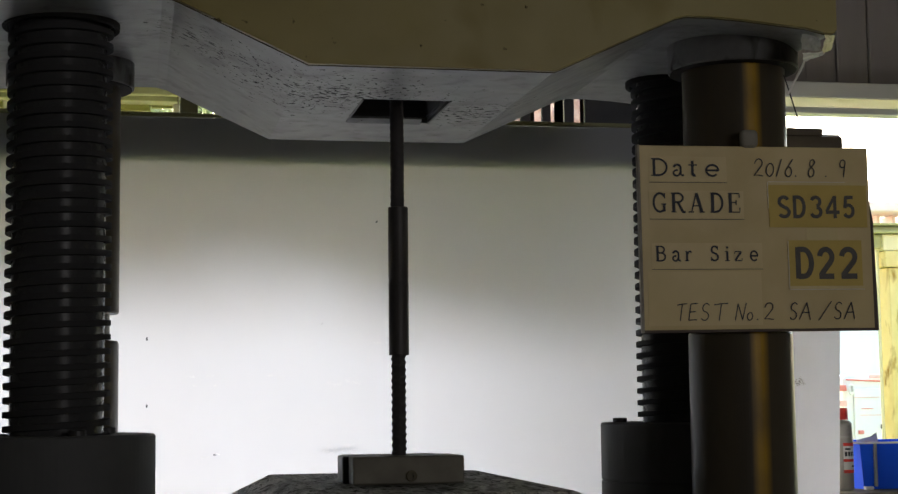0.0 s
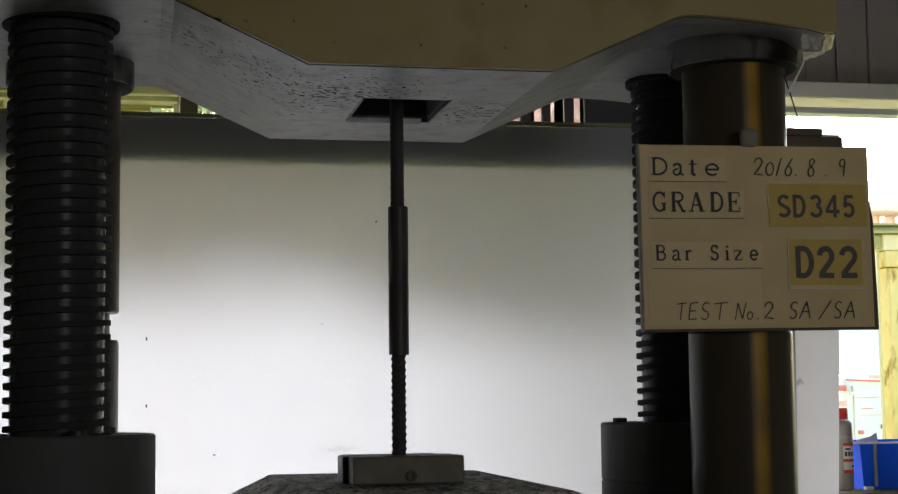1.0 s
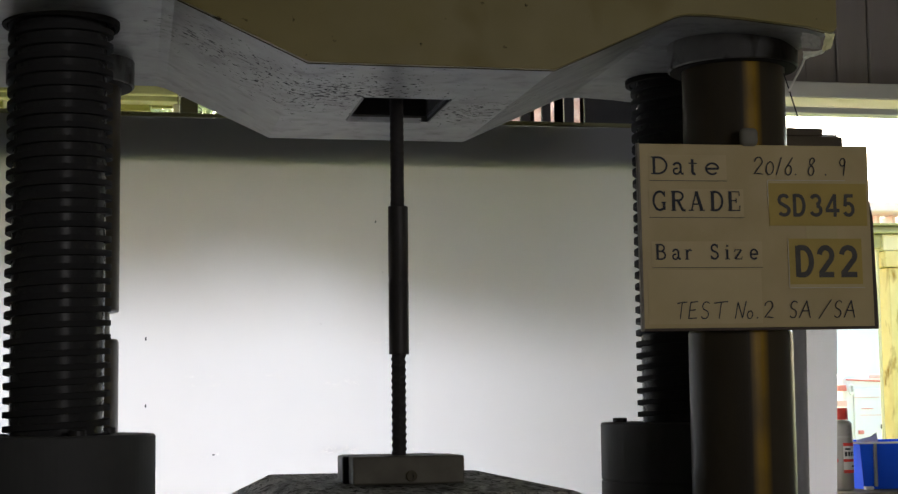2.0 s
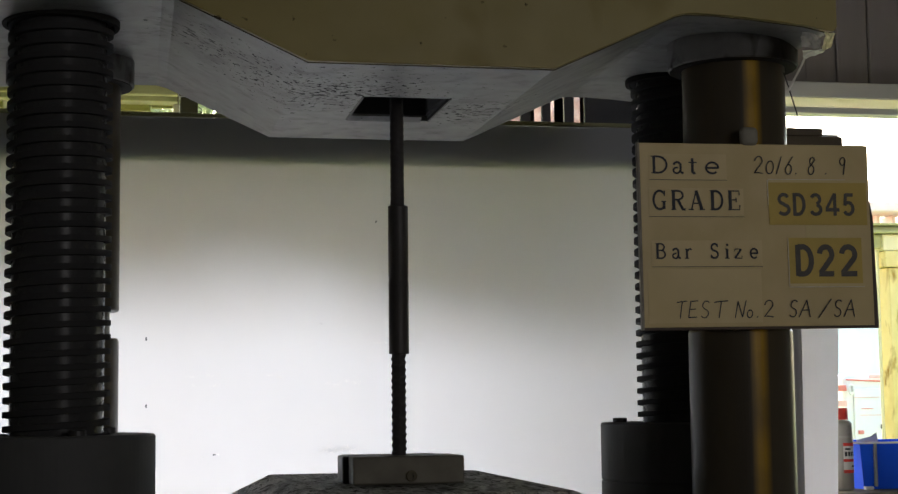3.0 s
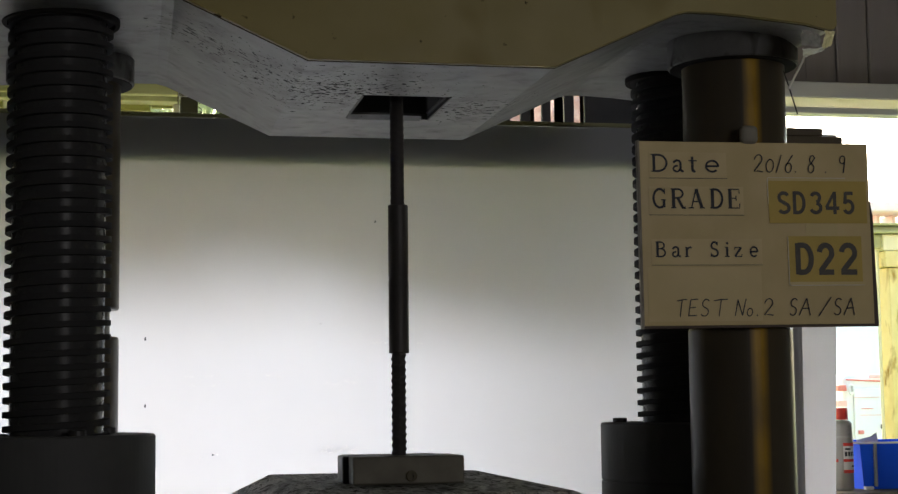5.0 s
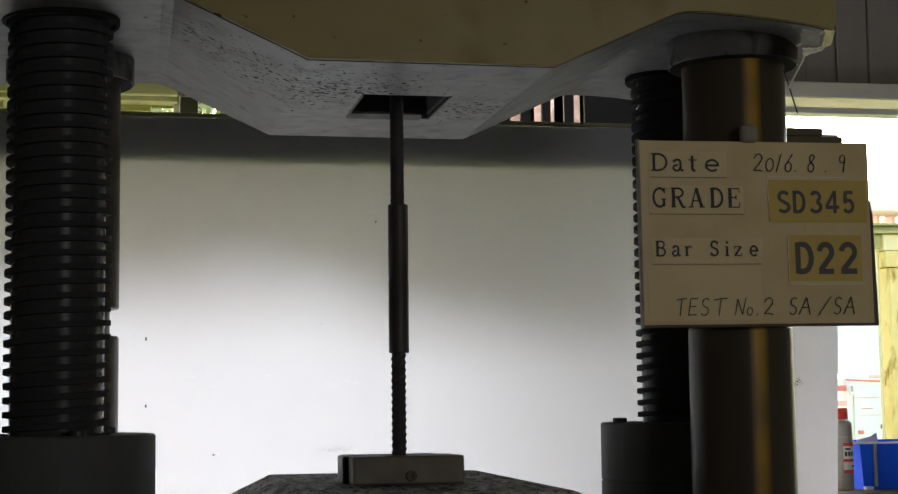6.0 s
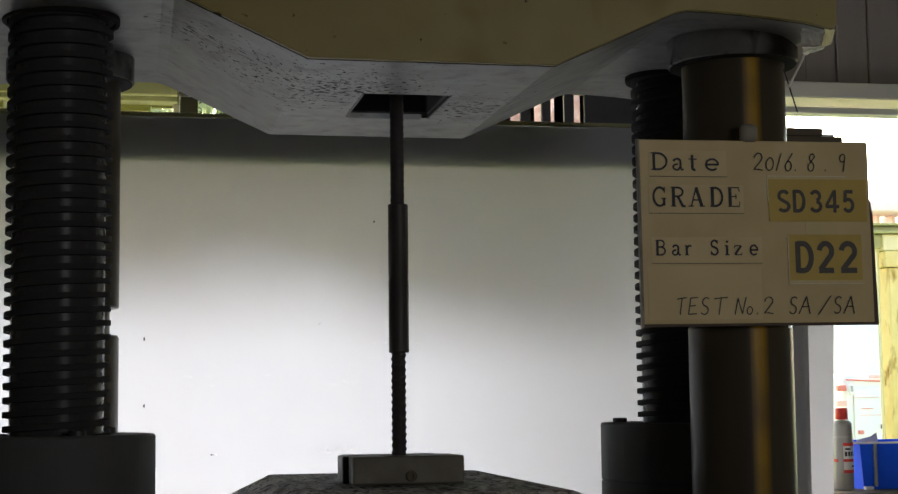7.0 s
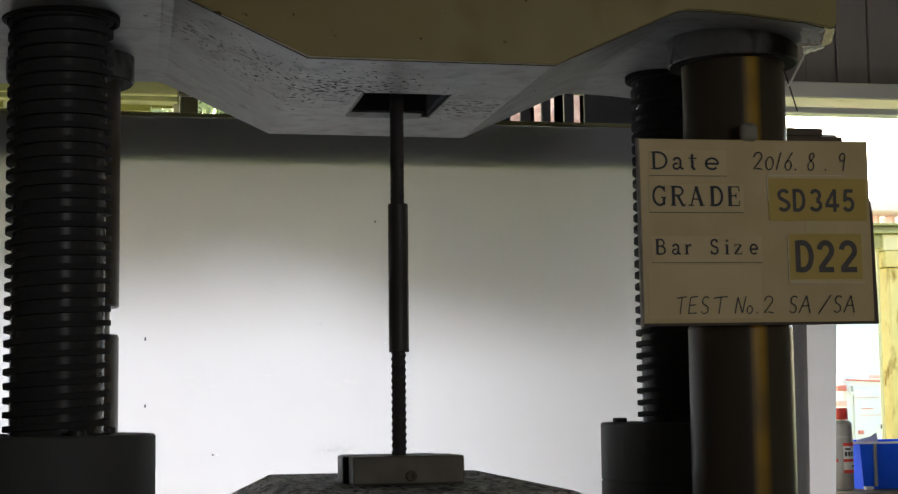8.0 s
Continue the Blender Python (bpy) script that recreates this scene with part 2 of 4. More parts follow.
def box(x0, x1, y0, y1, z0, z1, bevel=0.0, bm=None, segments=2):
    bm = bm or bmesh.new()
    r = bmesh.ops.create_cube(bm, size=1, matrix=Matrix.Translation(((x0 + x1) / 2, (y0 + y1) / 2, (z0 + z1) / 2)) @ Matrix.Diagonal((x1 - x0, y1 - y0, z1 - z0, 1)))
    if bevel:
        edges = list({e for v in r["verts"] for e in v.link_edges})
        bmesh.ops.bevel(bm, geom=edges, offset=bevel, segments=segments, affect="EDGES", profile=0.5)
    return bm


def lathe(profile, x=0.0, y=0.0, n=64, bm=None):
    """A turned solid: (radius, z) from bottom to top, closed where the radius is 0."""
    bm = bm or bmesh.new()
    rings = []
    for r, z in profile:
        if r <= 0:
            rings.append([bm.verts.new((x, y, z))])
        else:
            rings.append([bm.verts.new((x + r * math.cos(2 * math.pi * i / n), y + r * math.sin(2 * math.pi * i / n), z)) for i in range(n)])
    for a, b in zip(rings, rings[1:]):
        for i in range(n):
            j = (i + 1) % n
            if len(a) == 1:
                bm.faces.new((a[0], b[j], b[i]))
            elif len(b) == 1:
                bm.faces.new((a[i], a[j], b[0]))
            else:
                bm.faces.new((a[i], a[j], b[j], b[i]))
    bmesh.ops.recalc_face_normals(bm, faces=bm.faces)
    return bm


def prism(points, y0, y1, bevel=0.0, bm=None):
    """Extrudes an outline in x and z from y0 to y1."""
    bm = bm or bmesh.new()
    a = [bm.verts.new((x, y0, z)) for x, z in points]
    b = [bm.verts.new((x, y1, z)) for x, z in points]
    n = len(points)
    faces = [bm.faces.new(a), bm.faces.new(b[::-1])]
    for i in range(n):
        j = (i + 1) % n
        faces.append(bm.faces.new((a[i], b[i], b[j], a[j])))
    bmesh.ops.recalc_face_normals(bm, faces=faces)
    if bevel:
        bmesh.ops.bevel(bm, geom=list({e for f in faces for e in f.edges}), offset=bevel, segments=2, affect="EDGES", profile=0.5)
    return bm


def tube(points, radius, n=8, bm=None):
    bm = bm or bmesh.new()
    pts = [Vector(p) for p in points]
    rings = []
    for i, p in enumerate(pts):
        d = (pts[min(i + 1, len(pts) - 1)] - pts[max(i - 1, 0)]).normalized()
        side = d.orthogonal().normalized() if i == 0 else (rings_side - d * rings_side.dot(d)).normalized()
        rings_side = side
        other = d.cross(side)
        rings.append([bm.verts.new(p + radius * (side * math.cos(2 * math.pi * k / n) + other * math.sin(2 * math.pi * k / n))) for k in range(n)])
    for a, b in zip(rings, rings[1:]):
        for k in range(n):
            bm.faces.new((a[k], a[(k + 1) % n], b[(k + 1) % n], b[k]))
    bm.faces.new(rings[0][::-1])
    bm.faces.new(rings[-1])
    bmesh.ops.recalc_face_normals(bm, faces=bm.faces)
    return bm


def cut(ob, bm):
    """Takes a solid out of a mesh object for good."""
    me = bpy.data.meshes.new("cutter")
    bm.to_mesh(me)
    bm.free()
    knife = new("cutter", me)
    mod = ob.modifiers.new("cut", "BOOLEAN")
    mod.operation, mod.object, mod.solver = "DIFFERENCE", knife, "EXACT"
    bpy.context.view_layer.update()
    made = bpy.data.meshes.new_from_object(ob.evaluated_get(bpy.context.evaluated_depsgraph_get()))
    ob.modifiers.remove(mod)
    ob.data = made
    bpy.data.objects.remove(knife)
    return ob


# ---- letter shapes, in a box one wide and one high ----
def bow(cx, cy, rx, ry, a0, a1, n=14):
    """Points on an ellipse between two angles in degrees."""
    return [(cx + rx * math.cos(radians(a0 + (a1 - a0) * i / n)), cy + ry * math.sin(radians(a0 + (a1 - a0) * i / n))) for i in range(n + 1)]


THICK, THIN, FOOT = 0.17, 0.07, 0.06


def serif(x, y, half=0.17):
    return [(x - half, y), (x + half, y)], FOOT


SERIF = {}
SERIF["D"] = [([(0.2, 0), (0.2, 1)], THICK), serif(0.2, 0.03), serif(0.2, 0.97), ([(0.2, 0.96)] + bow(0.42, 0.5, 0.48, 0.46, 90, -90) + [(0.2, 0.04)], 0.12)]
SERIF["a"] = [(bow(0.42, 0.45, 0.3, 0.2, 165, 20) + [(0.7, 0.12), (0.8, 0.04), (0.95, 0.05)], 0.13), (bow(0.38, 0.18, 0.28, 0.16, 70, 300) + [(0.68, 0.2)], 0.11)]
SERIF["t"] = [([(0.45, 0.88), (0.45, 0.16)] + bow(0.62, 0.16, 0.17, 0.12, 180, 300, 6), 0.16), ([(0.12, 0.64), (0.85, 0.64)], THIN)]
SERIF["e"] = [([(0.14, 0.34), (0.86, 0.34)] + bow(0.5, 0.34, 0.38, 0.31, 0, 315, 20), 0.12)]
SERIF["G"] = [(bow(0.52, 0.5, 0.44, 0.46, 40, 320, 24), 0.12), ([(0.82, 0.4), (0.82, 0.05)], 0.14), serif(0.8, 0.42), ([(0.86, 0.98), (0.86, 0.7)], THIN)]
SERIF["R"] = [([(0.2, 0), (0.2, 1)], THICK), serif(0.2, 0.03), serif(0.2, 0.97), ([(0.2, 0.96), (0.5, 0.96)] + bow(0.5, 0.74, 0.34, 0.22, 90, -90, 10) + [(0.2, 0.52)], 0.1), ([(0.5, 0.5), (0.82, 0.03), (1.0, 0.03)], 0.14)]
SERIF["A"] = [([(0.16, 0.02), (0.48, 0.98)], THIN), ([(0.48, 0.98), (0.82, 0.02)], THICK), ([(0.28, 0.34), (0.7, 0.34)], THIN), serif(0.14, 0.03), serif(0.84, 0.03)]
SERIF["E"] = [([(0.2, 0), (0.2, 1)], THICK), serif(0.2, 0.03), ([(0.05, 0.97), (0.9, 0.97), (0.92, 0.76)], FOOT), ([(0.05, 0.03), (0.92, 0.03), (0.94, 0.26)], FOOT), ([(0.2, 0.52), (0.66, 0.52)], FOOT), ([(0.66, 0.64), (0.66, 0.4)], FOOT)]
SERIF["B"] = [([(0.2, 0), (0.2, 1)], THICK), serif(0.2, 0.03), serif(0.2, 0.97), ([(0.2, 0.96), (0.5, 0.96)] + bow(0.5, 0.75, 0.3, 0.21, 90, -90, 10) + [(0.2, 0.54)], 0.1), ([(0.5, 0.53)] + bow(0.52, 0.28, 0.36, 0.25, 90, -90, 10) + [(0.2, 0.03)], 0.11)]
SERIF["r"] = [([(0.3, 0), (0.3, 0.62)], 0.15), serif(0.3, 0.03, 0.28), serif(0.2, 0.62, 0.16), ([(0.3, 0.42), (0.52, 0.6), (0.75, 0.64), (0.9, 0.55)], 0.12)]
SERIF["S"] = [(bow(0.5, 0.74, 0.34, 0.22, 20, 230, 14) + bow(0.5, 0.27, 0.38, 0.23, 80, -160, 16), 0.13), ([(0.84, 0.98), (0.84, 0.74)], THIN), ([(0.12, 0.02), (0.12, 0.26)], THIN)]
SERIF["i"] = [([(0.5, 0), (0.5, 0.62)], 0.15), serif(0.5, 0.03, 0.6), serif(0.3, 0.62, 0.35), ([(0.5, 0.82), (0.5, 0.95)], 0.15)]
SERIF["z"] = [([(0.1, 0.48), (0.12, 0.62), (0.85, 0.62)], THIN), ([(0.85, 0.62), (0.12, 0.03)], 0.14), ([(0.12, 0.03), (0.9, 0.03), (0.92, 0.18)], THIN)]
PEN = 0.075
WRITTEN = {}
WRITTEN["2"] = [([(0.05, 0.72)] + bow(0.45, 0.74, 0.38, 0.25, 160, -30, 12) + [(0.1, 0.05), (0.5, 0.08), (1.0, 0.03)], PEN)]
WRITTEN["0"] = [(bow(0.5, 0.38, 0.42, 0.36, 100, 470, 22), PEN)]
WRITTEN["1"] = [([(0.8, 1.0), (0.5, 0.5), (0.15, 0.0)], PEN)]
WRITTEN["6"] = [([(0.85, 1.0), (0.4, 0.62)] + bow(0.45, 0.27, 0.38, 0.27, 160, 500, 20), PEN)]
WRITTEN["8"] = [([(0.85, 0.85)] + bow(0.5, 0.76, 0.3, 0.22, 30, 250, 12) + bow(0.45, 0.25, 0.36, 0.25, 70, -250, 20) + [(0.85, 0.85)], PEN)]
WRITTEN["9"] = [(bow(0.45, 0.76, 0.36, 0.22, 20, 380, 20) + [(0.75, 0.4), (0.7, 0.0)], PEN)]
WRITTEN["."] = [([(0.3, 0.02), (0.7, 0.06)], 0.09)]
WRITTEN["T"] = [([(0.0, 0.9), (0.5, 0.96), (1.0, 0.98)], PEN), ([(0.52, 0.94), (0.45, 0.0)], PEN)]
WRITTEN["E"] = [([(0.2, 0.96), (0.12, 0.02)], PEN), ([(0.1, 0.04), (0.9, 0.06)], PEN), ([(0.2, 0.96), (0.9, 1.0)], PEN), ([(0.16, 0.5), (0.75, 0.53)], PEN)]
WRITTEN["S"] = [(bow(0.55, 0.74, 0.38, 0.24, 35, 230, 12) + bow(0.45, 0.26, 0.4, 0.24, 70, -150, 14), PEN)]
WRITTEN["N"] = [([(0.05, 0.0), (0.2, 0.95)], PEN), ([(0.2, 0.95), (0.75, 0.03)], PEN), ([(0.75, 0.03), (0.98, 1.0)], PEN)]
WRITTEN["o"] = [(bow(0.5, 0.22, 0.45, 0.22, 90, 460, 18), PEN)]
WRITTEN["A"] = [([(0.0, 0.0), (0.55, 1.0)], PEN), ([(0.55, 1.0), (0.95, 0.0)], PEN), ([(0.2, 0.4), (0.85, 0.42)], PEN)]
WRITTEN["/"] = [([(0.0, -0.05), (1.0, 1.05)], PEN)]

STOUT = 0.15
SANS = {}
SANS["S"] = [(bow(0.5, 0.73, 0.35, 0.2, 25, 255, 14) + bow(0.5, 0.27, 0.39, 0.2, 75, -150, 14), STOUT)]
SANS["D"] = [([(0.12, 0), (0.12, 1)], STOUT), ([(0.12, 0.93), (0.4, 0.93)] + bow(0.42, 0.5, 0.46, 0.43, 90, -90) + [(0.12, 0.07)], STOUT)]
SANS["2"] = [(bow(0.48, 0.69, 0.38, 0.24, 175, -40, 14) + [(0.14, 0.1)], STOUT), ([(0.04, 0.07), (0.96, 0.07)], STOUT)]
SANS["3"] = [(bow(0.46, 0.73, 0.34, 0.2, 160, -80, 14), STOUT), (bow(0.46, 0.28, 0.4, 0.21, 80, -160, 14), STOUT)]
SANS["4"] = [([(0.68, 0), (0.68, 1)], STOUT), ([(0.66, 0.96), (0.08, 0.3)], STOUT * 0.85), ([(0.02, 0.27), (1, 0.27)], STOUT)]
SANS["5"] = [([(0.9, 0.93), (0.22, 0.93)], STOUT), ([(0.25, 0.98), (0.17, 0.46)], STOUT), (bow(0.46, 0.33, 0.41, 0.26, 145, -150, 16), STOUT)]


def written(name, shapes, text, mat, parent, y, z0, height, places, heavy=1.0):
    """Letters drawn as pen strokes; places: where each begins and ends in x."""
    for ch, (x0, x1) in zip(text, places):
        bm = bmesh.new()
        depth = 0.0
        for line, width in shapes[ch]:
            lean = 0.12 * height if shapes is WRITTEN else 0.0
            pts = [Vector((x0 + (x1 - x0) * u + lean * (v - 0.5), z0 + height * v)) for u, v in line]
            w = width * height / 2 * (0.85 if shapes is WRITTEN else 0.96) * heavy
            rows = []
            for i, p in enumerate(pts):
                d = pts[min(i + 1, len(pts) - 1)] - pts[max(i - 1, 0)]
                side = Vector((-d.y, d.x)).normalized() * w
                rows.append([bm.verts.new((q.x, y - depth, q.y)) for q in (p + side, p - side)])
            for a, b in zip(rows, rows[1:]):
                bm.faces.new((a[0], a[1], b[1], b[0]))
            depth += 0.00003
        part(name, bm, mat, parent)


# ---- the building and the yard ----
BACK = 2.2      # inner face of the wall with the open bay


def building():
    part("floor", box(-3.6, 4.6, -6.2, 2.4, -0.1, 0.0), FLOOR)
    part("ceiling", box(-3.6, 4.6, -6.2, 2.4, 4.2, 4.3), PLASTER)
    part("wall_west", box(-3.6, -3.5, -6.2, 2.4, 0, 4.2), PLASTER)
    part("wall_east", box(4.5, 4.6, -6.2, 2.4, 0, 4.2), PLASTER)
    south = part("wall_south", box(-3.5, 4.5, -6.2, -6.1, 0, 4.2), PLASTER)
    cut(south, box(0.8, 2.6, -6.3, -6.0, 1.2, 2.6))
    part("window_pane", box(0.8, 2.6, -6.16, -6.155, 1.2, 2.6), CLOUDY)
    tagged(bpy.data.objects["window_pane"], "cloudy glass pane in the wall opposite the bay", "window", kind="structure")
    # back wall: boards over the bay, and the jambs
    head = part("wall_north", box(-3.5, 4.5, BACK + 0.06, BACK + 0.36, 2.262, 4.2), WALL)
    for name in ("floor", "ceiling", "wall_west", "wall_east", "wall_south", "wall_north"):
        tagged(bpy.data.objects[name], {"floor": "grey worn concrete workshop floor", "ceiling": "plain grey workshop ceiling"}.get(name, "plain plaster workshop wall"), name.split("_")[0], kind="structure")
    tagged(head, "dark brown vertical timber boards above the open bay")
    bw = 0.118
    bm = box(-bw / 2 + 0.001, bw / 2 - 0.001, -0.012, 0.0, 0.0, 1.93, 0.004, segments=1)
    first = part("board", bm, WALL)
    first.parent = head
    count = int(8.0 / bw)
    for i in range(count):
        o = first if i == 0 else first.copy()
        if i:
            scene.collection.objects.link(o)
        o.matrix_basis = pose(-3.44 + i * bw, BACK + 0.058 - 0.006 * (i % 3), 2.264)
    part("wall_north_jamb", box(-3.5, -1.5, BACK, BACK + 0.12, 0, 2.14), PLASTER)
    tagged(bpy.data.objects["wall_north_jamb"], "plain plaster pier beside the open bay", "wall", kind="structure")
    part("wall_north_pier", box(4.1, 4.5, BACK, BACK + 0.12, 0, 2.14), PLASTER)
    tagged(bpy.data.objects["wall_north_pier"], "plain plaster pier beside the open bay", "wall", kind="structure")
    # lintel: grey channel, daylit ledge imitated by a pale translucent strip, grey lip
    lintel = thing("lintel", "grey steel lintel, its daylit ledge done as a pale translucent strip", "beam", (1.0, BACK, 2.15), kind="structure")
    for x0, x1 in ((-3.5, 0.62), (1.36, 4.5)):
        part("web", box(x0, x1, BACK - 0.03, BACK + 0.058, 2.200, 2.255, 0.004), LINTEL, lintel)
        part("strip", box(x0, x1, BACK - 0.022, BACK - 0.018, 2.168, 2.201), STRIP, lintel, "daylit ledge done as a pale yellow see-through strip")
        part("lip", box(x0, x1, BACK - 0.02, BACK + 0.05, 2.147, 2.169, 0.004), LINTEL, lintel)
    # pale sash and olive post hanging under the lintel
    sash = thing("window_sash", "pale yellow-green steel window sash in the bay", "window", (-0.6, BACK, 2.09))
    for x0, x1 in ((-1.2, -0.86), (-0.835, -0.414), (-0.412, -0.345)):
        part("panel", box(x0, x1, BACK + 0.01, BACK + 0.03, 2.104 if x1 < -0.4 else 2.114, 2.168, 0.003), SASH_PANEL, sash, "translucent yellow-green panel")
    part("top_rail", box(-1.2, -0.33, BACK - 0.085, BACK - 0.062, 2.136, 2.20, 0.004), SASH, sash)
    part("glazing_bar", box(-1.2, -0.33, BACK - 0.055, BACK + 0.03, 2.122, 2.14, 0.003), SASH, sash)
    for x0, x1 in ((-1.2, -0.412), (-0.368, -0.33)):
        part("bottom_rail", box(x0, x1, BACK - 0.015, BACK + 0.05, 2.090, 2.098, 0.002), PALE_YELLOW, sash)
    part("stile", box(-0.345, -0.325, BACK - 0.015, BACK + 0.05, 2.094, 2.151, 0.003), PALE_YELLOW, sash)
    part("stile", box(-0.86, -0.835, BACK - 0.015, BACK + 0.05, 2.094, 2.151, 0.003), PALE_YELLOW, sash)
    post = part("hanger_post", box(-0.322, -0.268, BACK - 0.06, BACK + 0.06, 2.07, 2.138, 0.004), OLIVE)
    tagged(post, "dark olive painted steel hanger under the lintel", "post")
    cap = part("cover_plate", box(-0.328, -0.15, BACK - 0.085, BACK - 0.062, 2.139, 2.25, 0.003), OLIVE)
    tagged(cap, "dark olive cover plate on the lintel", "plate")
    # dark slats stand in for a dark opening, rusty sheeting showing in the gaps
    shutter = thing("slatted_sun_block", "dark slatted panel under the lintel, lengthened unseen to shade the sheet", "shutter", (1.1, BACK, 2.05))
    # slats run on unseen, downwards and to the left, to shade the sheet
    for x0, x1, z0 in ((-0.13, -0.004, 2.085), (0.0, 0.148, 2.04), (0.152, 0.298, 1.98), (0.302, 0.448, 1.95), (0.452, 0.598, 1.93), (0.602, 0.725, 1.92), (0.758, 0.791, 1.92), (0.829, 0.859, 1.91), (0.904, 0.938, 1.9), (0.973, 1.33, 1.9)):
        part("slat", box(x0, x1, BACK - 0.1, BACK - 0.085, z0, 2.26, 0.003), SHUTTER, shutter)
    part("rail", box(-0.13, 1.33, BACK - 0.083, BACK - 0.062, 2.24, 2.26), SHUTTER, shutter)
    part("rail", box(0.6, 1.33, BACK - 0.083, BACK - 0.065, 1.975, 1.99), SHUTTER, shutter)


def corrugated(x0, x1, y, z0, z1, pitch, depth):
    bm = bmesh.new()
    n = int((x1 - x0) / pitch) * 6
    lo, hi = [], []
    for i in range(n + 1):
        x = x0 + (x1 - x0) * i / n
        yy = y + depth * math.sin(i / 6 * 2 * math.pi)
        lo.append(bm.verts.new((x, yy, z0)))
        hi.append(bm.verts.new((x, yy, z1)))
    for i in range(n):
        bm.faces.new((lo[i], lo[i + 1], hi[i + 1], hi[i]))
    bmesh.ops.solidify(bm, geom=bm.faces[:], thickness=0.004)
    return bm


def yard():
    g = part("ground", box(-400, 400, 2.4, 900, -0.25, -0.02), TINTED_YARD)
    tagged(g, "sunlit yard outside the bay, tinted so that its bounce yellows the sheet", "ground", kind="structure")
    # only rust in the slat gaps shows; the tall shed is added for shade
    shed = thing("rusty_shade_shed", "rusty corrugated sheeting, built up unseen into a shed that shades the sheet", "shed", (1.8, 6.0, -0.02))
    part("sheeting", corrugated(1.05, 3.05, 6.0, -0.02, 4.4, 0.3, 0.02), RUST, shed)
    part("side_wall", box(1.05, 1.09, 6.03, 8.0, -0.02, 4.3), RUST, shed)
    part("side_wall", box(3.01, 3.05, 6.03, 8.0, -0.02, 4.3), RUST, shed)
    part("roof", box(0.95, 3.15, 5.9, 8.1, 4.42, 4.46, 0.005), RUST, shed)
    # yellow gantry
    y = 5.0
    gantry = thing("yellow_gantry", "yellow painted steel gantry standing in the yard", "gantry", (3.55, y, -0.02))
    part("post", box(3.515, 3.62, y, y + 0.12, -0.02, 1.862, 0.006), POST_YELLOW, gantry)
    part("post_head", box(3.492, 3.64, y - 0.01, y + 0.13, 1.864, 1.952, 0.006), POST_YELLOW, gantry)
    part("beam", box(3.30, 4.9, y, y + 0.14, 2.062, 2.085, 0.004), SASH, gantry)
    part("beam_flange", box(3.30, 4.9, y - 0.03, y + 0.17, 2.087, 2.10, 0.003), SASH, gantry)
    part("beam_flange", box(3.30, 4.9, y - 0.03, y + 0.17, 2.045, 2.06, 0.003), SASH, gantry)
    part("bracket", box(3.487, 3.64, y, y + 0.12, 1.954, 2.043, 0.006), PALE_YELLOW, gantry)
    part("plate", box(3.42, 3.485, y + 0.01, y + 0.05, 1.965, 2.043, 0.004), SASH, gantry)
    part("conduit", tube([(3.475, y + 0.05, 1.96), (3.475, y + 0.05, 1.5), (3.478, y + 0.05, 0.0)], 0.009), PALE_YELLOW, gantry)
    part("post", box(4.78, 4.9, y, y + 0.12, -0.02, 2.02, 0.006), POST_YELLOW, gantry)
    # far roof
    house = thing("far_building", "white building with a faded red tiled eave", "building", (8.0, 14.0, -0.02))
    part("wall", box(7.7, 13.0, 14.5, 19, -0.02, 3.2), OFF_WHITE, house)
    part("eave", prism([(7.6, 3.28), (13.4, 3.28), (13.4, 3.40), (7.7, 3.40)], 13.9, 14.5, 0.02), PINK, house, "faded red eave")
    for k in range(6):
        part("eave_bracket", box(7.72 + k * 0.2, 7.77 + k * 0.2, 14.2, 14.5, 3.05, 3.27, 0.01), PINK, house)
    # small truck parked in the yard
    truck = thing("small_truck", "white small truck with red stripes parked in the yard", "truck", (5.2, 9.0, -0.02))
    part("cargo_box", box(5.13, 6.7, 9.0, 11.4, 0.55, 1.34, 0.04), OFF_WHITE, truck)
    part("door_panel", box(5.22, 5.62, 8.985, 8.998, 0.80, 1.23, 0.01), OFF_WHITE, truck)
    part("boom", tube([(5.15, 8.97, 1.296), (5.35, 8.97, 1.286), (5.48, 8.97, 1.28)], 0.006), PALE_RED, truck, "thin red boom")
    part("boom_head", box(5.35, 5.50, 8.96, 8.985, 1.306, 1.336, 0.008), PINK, truck, "bleached red boom head")
    part("tail_panel", box(5.07, 5.145, 8.95, 8.995, 1.205, 1.252, 0.006), PALE_RED, truck, "faded red panel")
    part("tail_panel", box(5.06, 5.145, 8.95, 8.995, 1.08, 1.128, 0.006), PINK, truck, "bleached red panel")
    mirror = part("mirror", lathe([(0, -0.012), (0.022, -0.012), (0.026, 0), (0.022, 0.012), (0, 0.012)], n=20), OFF_WHITE)
    mirror.data.transform(Matrix.Translation((5.186, 8.96, 1.216)) @ Matrix.Rotation(radians(90), 4, "X") @ Matrix.Diagonal((1, 1.8, 1, 1)))
    hang(mirror, truck)
    part("mirror_glass", box(5.178, 5.198, 8.944, 8.946, 1.20, 1.245, 0.0005), SCRAP, truck, "grey mirror glass")
